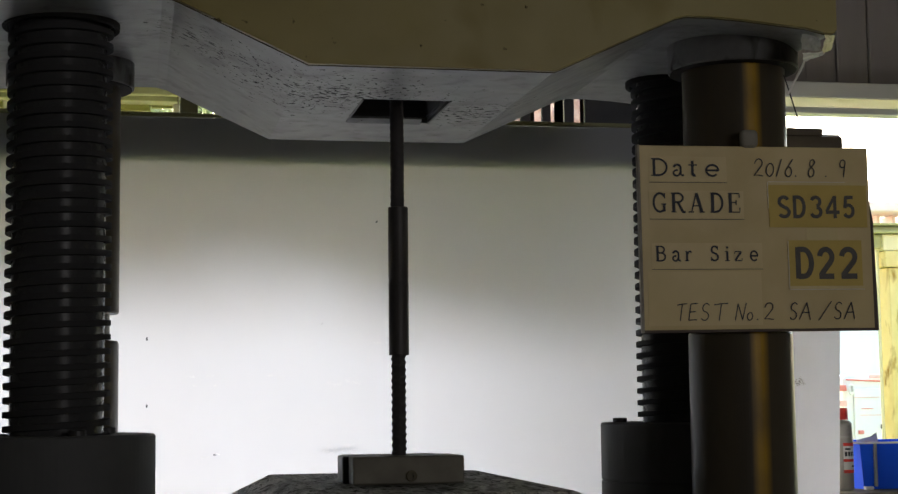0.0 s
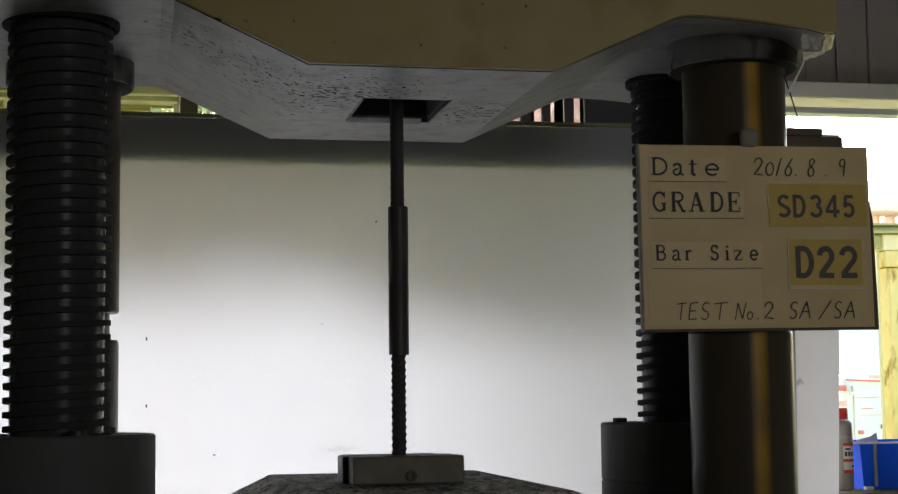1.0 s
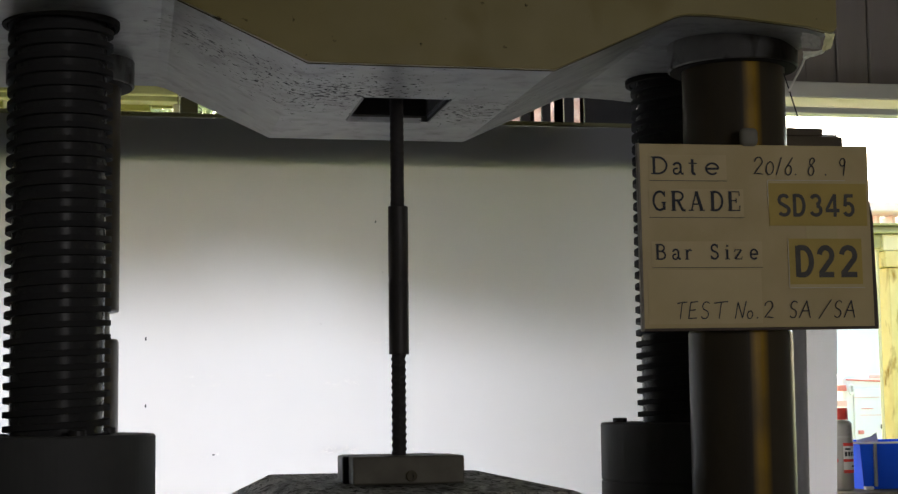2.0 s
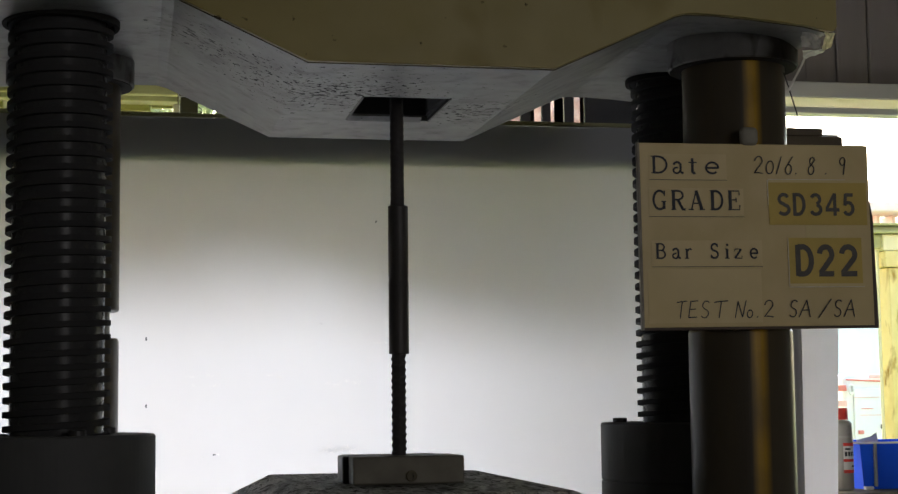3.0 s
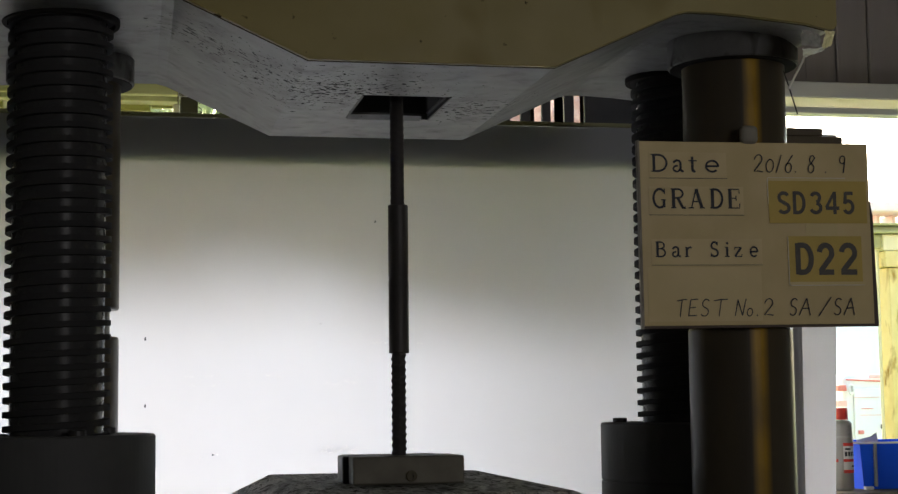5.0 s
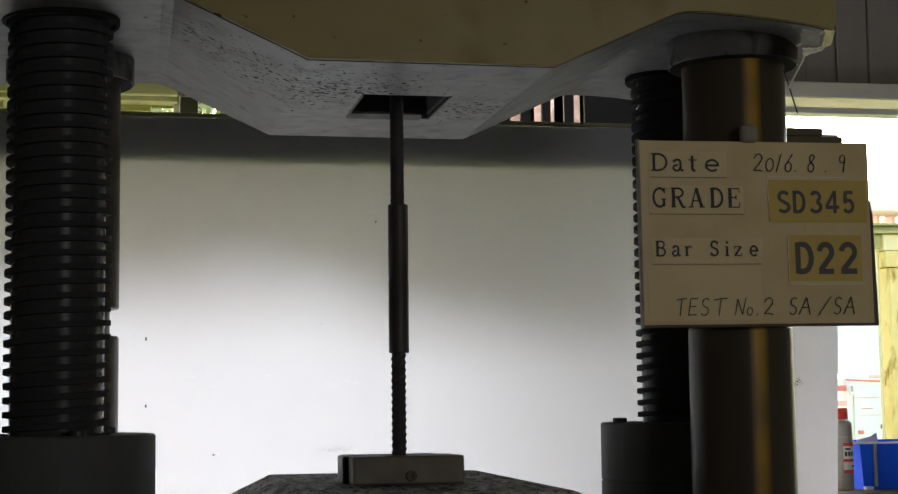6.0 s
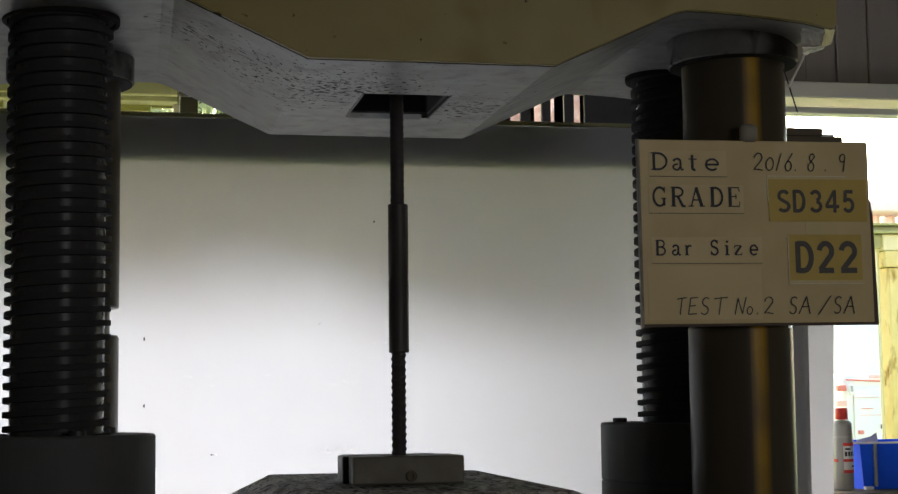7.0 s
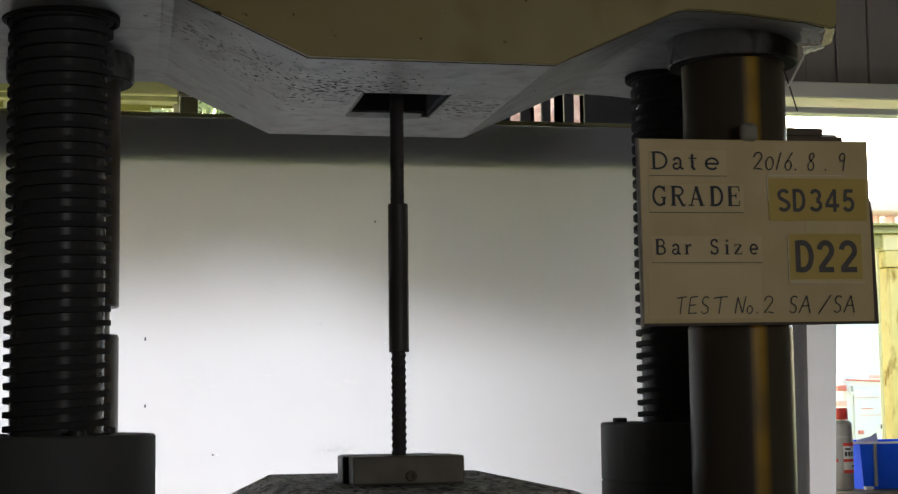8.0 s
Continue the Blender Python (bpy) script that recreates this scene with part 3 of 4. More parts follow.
    for z, x0, x1, mat in ((1.151, 5.22, 5.44, PINK), (1.06, 5.28, 5.38, PALE_RED), (1.008, 5.27, 5.45, PINK)):
        part("trim_line", box(x0, x1, 8.975, 8.984, z, z + 0.005), mat, truck)
    part("lamp", box(5.44, 5.475, 8.96, 8.984, 0.90, 0.935, 0.006), INK, truck, "dark lamp")
    part("reflector", box(5.245, 5.29, 8.96, 8.984, 0.86, 0.89, 0.006), PALE_RED, truck, "red reflector")
    for x in (5.5, 6.4):
        wheel = part("wheel", lathe([(0, -0.1), (0.25, -0.1), (0.29, -0.07), (0.29, 0.07), (0.25, 0.1), (0, 0.1)], n=24), WIRE)
        wheel.data.transform(Matrix.Translation((x, 9.15, 0.27)) @ Matrix.Rotation(radians(90), 4, "X"))
        hang(wheel, truck)
    # tree seen under the lintel
    tree = thing("yard_tree", "sunlit leafy tree behind the yard", "tree", (0.1, 12.0, -0.02))
    limbs = lathe([(0.2, -0.02), (0.15, 1.2), (0.1, 2.6), (0.04, 4.2)], 0.1, 12.0, 12)
    for k in range(5):
        a = k * 1.3
        tube([(0.1, 12, 2.0 + k * 0.3), (0.1 + 0.6 * math.cos(a), 12 + 0.6 * math.sin(a), 2.8 + k * 0.3), (0.1 + 1.1 * math.cos(a), 12 + 1.1 * math.sin(a), 3.3 + k * 0.3)], 0.04, 6, limbs)
    part("trunk", limbs, BARK, tree)
    rng = random.Random(4)
    verts, faces = [], []
    for k in range(9000):
        a, r, h = rng.random() * 6.283, 1.35 * math.sqrt(rng.random()), rng.random()
        w = 1.0 - 0.65 * abs(h - 0.4)
        c = Vector((0.1 + r * w * math.cos(a), 12 + r * w * math.sin(a), 2.3 + 2.5 * h + 0.25 * math.sin(a * 3 + r * 4)))
        turn = Euler((rng.random() * 6, rng.random() * 6, rng.random() * 6)).to_matrix()
        s = 0.035 + 0.04 * rng.random()
        i = len(verts)
        verts += [c + turn @ Vector(q) * s for q in ((-1, 0, 0), (0, -0.45, 0.1), (1, 0, 0), (0, 0.45, 0.1))]
        faces.append((i, i + 1, i + 2, i + 3))
    me = bpy.data.meshes.new("crown")
    me.from_pydata(verts, [], faces)
    me.materials.append(LEAF)
    hang(tagged(new("crown", me), kind="stuff"), tree)


# ---- the testing machine ----
HW, HD, WX = 0.1967, 0.3608, 0.4011      # half width of the flat, half depth, where the wings begin
UPPER, UPPER_WING = 1.7130, 1.8092
LOWER, LOWER_WING = 1.052, 0.956
CX, CY = 0.5767, 0.155                    # columns
R_SCREW, R_COLUMN = 0.0832, 0.0897


def film_patch(name, corners, y, mat, parent, label, seed):
    """A crumpled piece of film between four corners in x and z."""
    bm = bmesh.new()
    a, b, c, d = [Vector(q) for q in corners]
    rows = []
    for j in range(13):
        row = []
        for i in range(17):
            u, w = i / 16, j / 12
            p = (a * (1 - u) + b * u) * (1 - w) + (d * (1 - u) + c * u) * w
            q = Vector((u * 2.6, w * 2.2, seed * 5.3))
            row.append(bm.verts.new((p.x + 0.002 * noise.noise(q * 1.7), y + 0.007 * noise.noise(q) + 0.003 * noise.noise(q * 2.6), p.y + 0.002 * noise.noise(q * 1.7 + Vector((9, 0, 0))))))
        rows.append(row)
    for r0, r1 in zip(rows, rows[1:]):
        for i in range(16):
            bm.faces.new((r0[i], r0[i + 1], r1[i + 1]))
            bm.faces.new((r0[i], r1[i + 1], r1[i]))
    return part(name, bm, mat, parent, label, True)


def upper_crosshead():
    th = thing("upper_crosshead", "upper crosshead of a testing machine, yellow front and chipped white underside", "crosshead", (0, 0, UPPER))
    right = [(HW, UPPER), (0.379, 1.797), (0.40, 1.8065), (0.4186, 1.811), (0.46, 1.811), (0.517, 1.808), (0.6248, 1.7986), (0.664, 1.7905), (0.674, 1.791), (0.679, 1.798), (0.679, 2.32)]
    left = [(-x, z) for x, z in right[:6]] + [(-0.74, 1.799), (-0.74, 2.32)]
    outline = right + left[::-1]
    body = part("body", prism(outline, -HD + 0.012, HD), WHITE, th, "white painted casting with black paint chips")
    cut(body, box(-0.071, 0.082, -0.082, 0.140, 1.6, 1.95))
    wedge = box(-0.069, 0.071, 0.1, 0.140, UPPER - 0.01, UPPER + 0.007)
    for v in wedge.verts:
        if v.co.y > 0.11 and v.co.z < UPPER:
            v.co.y = 0.181
    cut(body, wedge)
    for x, y in ((-CX, -CY), (CX, CY)):
        cut(body, lathe([(0, 1.6), (0.088, 1.6), (0.088, 2.6), (0, 2.6)], x, y, 48))
    part("front_cover", prism([(x, z - 0.001) for x, z in outline], -HD, -HD + 0.011, 0.0012), YELLOW, th, "yellow painted front plate")
    lining = box(-0.0705, 0.0815, -0.0815, 0.1395, 1.7235, 1.948)
    bmesh.ops.delete(lining, geom=[f for f in lining.faces if f.normal.z < -0.5], context="FACES")
    bmesh.ops.solidify(lining, geom=lining.faces[:], thickness=0.003)
    part("joint", prism([(x * 1.001, z - 0.0022) for x, z in outline], -HD + 0.0112, -HD + 0.0118), PLATE_EDGE, th, "dark joint behind the front plate")
    part("slot_lining", lining, NUT_PAINT, th, "dark grey slot lining")
    for s in (-1, 1):
        x0, x1 = sorted((0.004 + s * 0.018, 0.004 + s * 0.072))
        part("grip_wedge", box(x0, x1, -0.05, 0.06, 1.745, 1.93, 0.004), BLACK_STEEL, th, "dark steel grip wedge")
        part("slot_rim", box(0.005 + s * 0.077 - 0.0015, 0.005 + s * 0.077 + 0.0015, -0.086, 0.136, UPPER - 0.002, UPPER + 0.004), BLACK_STEEL, th)
    for x, y in ((CX, -CY), (-CX + 0.003, CY)):
        part("column_collar", lathe([(0, 1.764), (0.1115, 1.764), (0.1135, 1.766), (0.1135, UPPER_WING + 0.01), (0, UPPER_WING + 0.01)], x, y), COLLAR, th, "grey painted round collar, oil and shade of its right side coloured dark")
        # added thin ring that makes the collar's underside dark
        part("underside_ring", lathe([(R_COLUMN + 0.0005, 1.7625), (0.110, 1.7625), (0.110, 1.7638), (R_COLUMN + 0.0005, 1.7638), (R_COLUMN + 0.0005, 1.7625)], x, y), SEAL, th, "dark ring added to darken the collar's underside")
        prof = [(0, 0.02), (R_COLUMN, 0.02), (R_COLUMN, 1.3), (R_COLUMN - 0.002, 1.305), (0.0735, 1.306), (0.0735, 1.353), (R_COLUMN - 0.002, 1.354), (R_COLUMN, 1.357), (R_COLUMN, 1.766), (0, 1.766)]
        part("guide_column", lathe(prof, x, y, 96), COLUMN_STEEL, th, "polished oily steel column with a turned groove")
    for x, y in ((-CX, -CY), (CX, CY)):
        part("seal_ring", lathe([(0.086, UPPER_WING - 0.010), (0.0925, UPPER_WING - 0.010), (0.0935, UPPER_WING - 0.008), (0.0935, UPPER_WING + 0.002), (0.086, UPPER_WING + 0.002), (0.086, UPPER_WING - 0.010)], x, y), SEAL, th, "black seal ring round the screw")
    # film hanging at the corner in a shaded and a lit colour, with a cord
    film_patch("corner_film", ((0.6175, 1.7625), (0.653, 1.7600), (0.6535, 1.7835), (0.6195, 1.7890)), -0.354, SHADED_FILM, th, "crumpled film on the corner, its shade put into the grey", 1)
    film_patch("film_edge", ((0.6205, 1.7415), (0.6575, 1.7545), (0.655, 1.7595), (0.6185, 1.7560)), -0.357, LIT_FILM, th, "skylit edge of the film, its brightness put into the white", 2)
    # added patch: the sunlit corner edge painted cream
    film_patch("corner_sunlight", ((0.6535, 1.7565), (0.6685, 1.7625), (0.6775, 1.7870), (0.6590, 1.7885)), -0.356, SUNLIT_CORNER, th, "sunlight on the crosshead's corner, done as a cream patch", 3)
    part("cord", tube([(0.621, -0.357, 1.743), (0.6165, -0.358, 1.733), (0.603, -0.360, 1.7105), (0.589, -0.362, 1.687)], 0.0019), CORD, th, "pale cord")
    part("wire", tube([(0.600, -0.32, 1.726), (0.606, -0.325, 1.700), (0.618, -0.33, 1.652)], 0.0012), WIRE, th, "thin black wire")
    return th


def threaded_screw(x, y, group, start):
    """Column with a single-start square thread: helical bands of crests and roots."""
    th = thing("screw_column", "dark steel column with a coarse square thread", "screw column", (x, y, 0), group)
    n, pitch, z0, turns = 72, 0.0224, start, 92
    root, crest = R_SCREW - 0.0098, R_SCREW
    steps = ((0.02, root), (0.05, crest), (0.45, crest), (0.48, root))
    verts, faces = [], []
    m = len(steps)
    for k in range(turns):
        for ph, r in steps:
            for i in range(n):
                a = 2 * math.pi * i / n
                verts.append((x + r * math.cos(a), y + r * math.sin(a), z0 + pitch * (k + ph + i / n)))
    rows = turns * m
    for j in range(rows - 1):
        for i in range(n):
            a, b = j * n + i, (j + 1) * n + i
            if i < n - 1:
                faces.append((a, a + 1, b + 1, b))
            elif j + 1 + m < rows:
                faces.append((a, (j + m) * n, (j + 1 + m) * n, b))
    me = bpy.data.meshes.new("thread")
    me.from_pydata(verts, [], faces)
    me.materials.append(SCREW_STEEL)
    me.materials.append(ROOT_STEEL)
    for p in me.polygons:
        p.material_index = 1 if (p.index // n) % m == m - 1 else 0
    me.polygons.foreach_set("use_smooth", [True] * len(me.polygons))
    thread = hang(new("thread", me), th)
    thread.modifiers.new("edges", "EDGE_SPLIT").split_angle = radians(30)
    part("core", lathe([(0, 0), (root - 0.002, 0), (root - 0.002, 2.12), (0, 2.12)], x, y, 48), SCREW_STEEL, th)
    return th


def lower_crosshead():
    th = thing("lower_crosshead", "lower crosshead of a testing machine with a dusty dark top", "crosshead", (0, 0, 0.55))
    right = [(HW, LOWER), (WX, LOWER_WING), (0.705, LOWER_WING), (0.705, 0.5)]
    outline = [(HW + 0.02, LOWER), (WX + 0.02, LOWER_WING)] + right[2:] + [(-x, z) for x, z in right[::-1]]
    part("body", prism(outline, -HD, HD, 0.004), CAST_DUSTY, th, "dusty oily cast steel body")
    part("front_cover", prism([(x * 0.999, z - 0.006) for x, z in outline], -HD - 0.01, -HD - 0.001, 0.0015), YELLOW, th, "yellow painted front plate")
    for x, y in ((-CX, -CY), (CX, CY)):
        nut = part("screw_nut", lathe([(0, LOWER_WING), (0.155, LOWER_WING), (0.155, 1.034), (0.153, 1.0355), (0.153, 1.0385), (0.155, 1.04), (0.155, 1.1425), (0.152, 1.146), (0.09, 1.146), (0.088, 1.1445), (0, 1.1445)], x, y, 96), NUT_PAINT, th, "dark painted screw nut")
        for a in (48, 168, 288) if x < 0 else (168, 48, 288):
            c = Vector((x + 0.118 * math.cos(radians(a)), y + 0.118 * math.sin(radians(a)), 0))
            part("cap_screw", lathe([(0, 1.1445), (0.0135, 1.1445), (0.0135, 1.1535), (0.012, 1.155), (0.007, 1.155), (0.0065, 1.151), (0, 1.151)], c.x, c.y, 20), BLACK_STEEL, nut)
    return th


def grip_block():
    th = thing("lower_grip", "worn steel grip block clamping the bar on the lower crosshead", "grip", (0, 0, LOWER))
    z0, z1 = LOWER, 1.0995
    front = part("front_plate", box(-0.094, 0.0985, -0.085, -0.03, z0, z1, 0.003), JAW_STEEL, th, "worn beige-grey steel plate")
    head = lathe([(0, 0.0), (0.0042, 0.0), (0.0042, 0.004), (0.0082, 0.004), (0.0095, 0.003), (0.0095, -0.004), (0, -0.004)], n=24)
    for v in head.verts:
        v.co = Vector((0.006 + v.co.x, -0.0855 - v.co.z, 1.066 + v.co.y))
    bmesh.ops.recalc_face_normals(head, faces=head.faces)
    part("socket_screw", head, PLATE_EDGE, front, "dark socket screw")
    part("side_jaw", box(-0.104, -0.0155, -0.028, 0.04, z0, z1 - 0.001, 0.003), BLACK_STEEL, th, "dark steel jaw")
    part("side_jaw", box(0.0155, 0.098, -0.028, 0.04, z0, z1 - 0.001, 0.003), BLACK_STEEL, th, "dark steel jaw")
    part("rear_plate", box(-0.095, 0.075, 0.042, 0.075, z0, z1 - 0.001, 0.003), JAW_STEEL, th)


def deformed_bar(z0, z1, rib_pitch, rib, core=0.0107):
    """Reinforcing bar: round core, two lengthwise ribs and crosswise ribs."""
    bm = bmesh.new()
    n, rows = 40, int((z1 - z0) / (rib_pitch / 8))
    grid = []
    for j in range(rows + 1):
        z = z0 + (z1 - z0) * j / rows
        ring = []
        for i in range(n):
            a = 2 * math.pi * i / n
            ph = (z / rib_pitch + (0.5 if math.cos(a) > 0 else 0.0)) % 1.0
            r = core
            r += rib * max(0.0, 1 - abs(ph - 0.5) / 0.3) ** 0.6
            if abs(math.cos(a)) < 0.09:
                r = core + rib * 0.95
            ring.append(bm.verts.new((r * math.cos(a), r * math.sin(a), z)))
        grid.append(ring)
    for a, b in zip(grid, grid[1:]):
        for i in range(n):
            bm.faces.new((a[i], a[(i + 1) % n], b[(i + 1) % n], b[i]))
    bm.faces.new(grid[0][::-1])
    bm.faces.new(grid[-1])
    return bm


def specimen():
    th = thing("spliced_bar", "dark reinforcing bar with a steel coupler gripped for pulling", "steel bar", (0, 0, 1.098))
    lower = part("lower_bar", deformed_bar(1.06, 1.30, 0.0126, 0.0019, 0.0117), BAR_STEEL, th, "ribbed reinforcing bar", True)
    upper = part("upper_bar", deformed_bar(1.51, 1.90, 0.0137, 0.0006, 0.0119), BAR_STEEL, th, "dark bar with faint ribs", True)
    r = 0.0178
    sleeve = part("coupler", lathe([(0.0112, 1.2727), (r - 0.001, 1.2727), (r, 1.2742), (r, 1.40), (r - 0.0004, 1.401), (r - 0.0004, 1.409), (r, 1.41), (r, 1.534), (r - 0.001, 1.5355), (0.0112, 1.5355), (0.0112, 1.2727)], 0.001, 0, 48), COUPLER_STEEL, th, "smooth steel coupling sleeve", True)
    es = sleeve.modifiers.new("edges", "EDGE_SPLIT")
    es.split_angle = radians(30)
    return upper, sleeve


# ---- the sign board ----
BX, BY, BZ = 0.5672, -0.27, 1.459


def sign_board():
    th = thing("sign_board", "cream sign board with test labels held on the column", "sign", (BX, BY, BZ))
    part("panel", box(BX - 0.2045, BX + 0.2045, BY, BY + 0.006, BZ - 0.154, BZ + 0.154, 0.0015), BOARD_PAINT, th)
    part("edge_strip", box(BX - 0.2055, BX + 0.2055, BY - 0.002, BY + 0.008, BZ - 0.158, BZ - 0.1535, 0.001), DARK_EDGE, th, "dark brown edge strip")
    part("edge_strip", box(BX - 0.2085, BX - 0.204, BY - 0.002, BY + 0.008, BZ - 0.158, BZ + 0.155, 0.001), GREY_EDGE, th, "worn grey edge strip")
    part("edge_strip", prism([(BX + 0.2035, BZ - 0.158), (BX + 0.212, BZ - 0.158), (BX + 0.2095, BZ + 0.03), (BX + 0.2052, BZ + 0.055), (BX + 0.2035, BZ + 0.05)], BY + 0.001, BY + 0.009), DARK_EDGE, th, "dark brown edge strip")

    def paper(name, u0, u1, v0, v1, mat, up, label):
        return part(name, box(BX + u0, BX + u1, BY - up, BY - up + 0.0005, BZ + v0, BZ + v1), mat, th, label)
    strips = [paper("paper_strip", -0.1881, -0.0522, 0.0916, 0.1356, PAPER, 0.0008, "cream paper strip"),
              paper("paper_strip", -0.1902, -0.0239, 0.0299, 0.0782, PAPER, 0.0008, "cream paper strip"),
              paper("paper_strip", -0.188, 0.0059, -0.0536, -0.0094, PAPER, 0.0008, "cream paper strip"),
              paper("paper_strip", -0.1962, 0.0028, -0.1465, -0.0567, PAPER, 0.0008, "cream paper strip")]
    for p in strips[:3]:
        c = [v.co for v in p.data.vertices]
        x0, x1, z0 = min(q.x for q in c), max(q.x for q in c), min(q.z for q in c)
        part("ruled_line", box(x0, x1, BY - 0.0011, BY - 0.0009, z0, z0 + 0.0009), PENCIL, p)
    grade = paper("yellow_label", 0.0207, 0.1981, 0.0170, 0.0890, LABEL, 0.0012, "yellow paper label under clear tape")
    size = paper("yellow_label", 0.0534, 0.1854, -0.0821, -0.0049, LABEL, 0.0012, "yellow paper label under clear tape")
    paper("tape", 0.0856, 0.1429, -0.0047, 0.0165, TAPE, 0.0008, "strip of clear tape")
    paper("tape", 0.0207, 0.199, 0.0890, 0.0935, TAPE, 0.0014, "strip of clear tape")
    paper("tape", 0.0534, 0.19, -0.0871, -0.0821, TAPE, 0.0014, "strip of clear tape")
    f = BY - 0.0016
    written("letter", SERIF, "Date", INK, strips[0], f, BZ + 0.1025, 0.0296, ((BX - 0.1860, BX - 0.1545), (BX - 0.1480, BX - 0.1270), (BX - 0.1215, BX - 0.1015), (BX - 0.0918, BX - 0.0635)))
    written("letter", SERIF, "GRADE", INK, strips[1], f, BZ + 0.0414, 0.0334, ((BX - 0.1842, BX - 0.1597), (BX - 0.1525, BX - 0.1269), (BX - 0.1208, BX - 0.0932), (BX - 0.0840, BX - 0.0595), (BX - 0.0523, BX - 0.0298)))
    written("letter", SERIF, "BarSize", INK, strips[2], f, BZ - 0.0398, 0.0258, ((BX - 0.1820, BX - 0.1627), (BX - 0.1535, BX - 0.1372), (BX - 0.1311, BX - 0.1179), (BX - 0.0864, BX - 0.0711), (BX - 0.0599, BX - 0.0528), (BX - 0.0447, BX - 0.0294), (BX - 0.0172, BX - 0.0010)))
    written("handwritten_letter", WRITTEN, "2016.8.9", INK, th, f, BZ + 0.1030, 0.0301, ((BX - 0.0037, BX + 0.0137), (BX + 0.0178, BX + 0.0332), (BX + 0.0363, BX + 0.0466), (BX + 0.0527, BX + 0.0671), (BX + 0.0702, BX + 0.0753), (BX + 0.0938, BX + 0.1081), (BX + 0.1245, BX + 0.1297), (BX + 0.1502, BX + 0.1635)))
    written("handwritten_letter", WRITTEN, "TESTNo.2SA/SA", INK, th, f, BZ - 0.1386, 0.0289, ((BX - 0.1488, BX - 0.1316), (BX - 0.1286, BX - 0.1104), (BX - 0.1064, BX - 0.0902), (BX - 0.0841, BX - 0.0598), (BX - 0.0457, BX - 0.0275), (BX - 0.0245, BX - 0.0143), (BX - 0.0083, BX - 0.0032), (BX + 0.0049, BX + 0.0231), (BX + 0.0504, BX + 0.0655), (BX + 0.0686, BX + 0.0898), (BX + 0.1039, BX + 0.1242), (BX + 0.1302, BX + 0.1454), (BX + 0.1494, BX + 0.1696)))
    written("letter", SANS, "SD345", PRINT, grade, f, BZ + 0.0325, 0.0385, ((BX + 0.0358, BX + 0.0592), (BX + 0.0642, BX + 0.0865), (BX + 0.0948, BX + 0.1171), (BX + 0.1223, BX + 0.1478), (BX + 0.1548, BX + 0.1752)), 1.1)
    written("letter", SANS, "D22", PRINT, size, f, BZ - 0.0696, 0.053, ((BX + 0.0655, BX + 0.0968), (BX + 0.1052, BX + 0.1345), (BX + 0.1450, BX + 0.1766)), 1.22)
    # glints along the tape's edges, painted as pale strips
    for u0, u1, v0, v1 in ((0.0518, 0.0533, -0.087, -0.006), (0.0535, 0.188, -0.0885, -0.0872), (0.0190, 0.0206, 0.05, 0.093), (0.0207, 0.16, 0.0936, 0.0947)):
        paper("tape_glint", u0, u1, v0, v1, TAPE_GLINT, 0.0015, "glint on the edge of clear tape, painted pale")
    bm = box(BX - 0.0249, BX + 0.0052, BY - 0.008, BY + 0.012, BZ + 0.1515, BZ + 0.1825, 0.008, segments=3)
    part("clip", bm, CLEAR, th, "clear plastic clip")
    return th


# ---- the hanging sheet ----
SY = 0.9


def sheet_piece(name, x0, x1, z0, z1, y, mat, th, wave=0.0, lean=0.0, label=""):
    bm = bmesh.new()
    nx, nz = max(2, int((x1 - x0) / 0.03)), 24
    front, back = [], []
    for j in range(nz + 1):
        for i in range(nx + 1):
            u, w = i / nx, j / nz
            x, z = x0 + (x1 - x0) * u + lean * (1 - w) * u, z0 + (z1 - z0) * w
            dy = wave * (math.sin(x * 9) + 0.5 * math.sin(x * 23 + z)) * (1 - w) ** 0.7
            front.append(bm.verts.new((x, y + dy, z)))
            back.append(bm.verts.new((x, y + dy + 0.0008, z)))
    w = nx + 1
    for j in range(nz):
        for i in range(nx):
            a = j * w + i
            bm.faces.new((front[a], front[a + 1], front[a + w + 1], front[a + w]))
    bmesh.ops.delete(bm, geom=back, context="VERTS")
    return part(name, bm, mat, th, label, True)


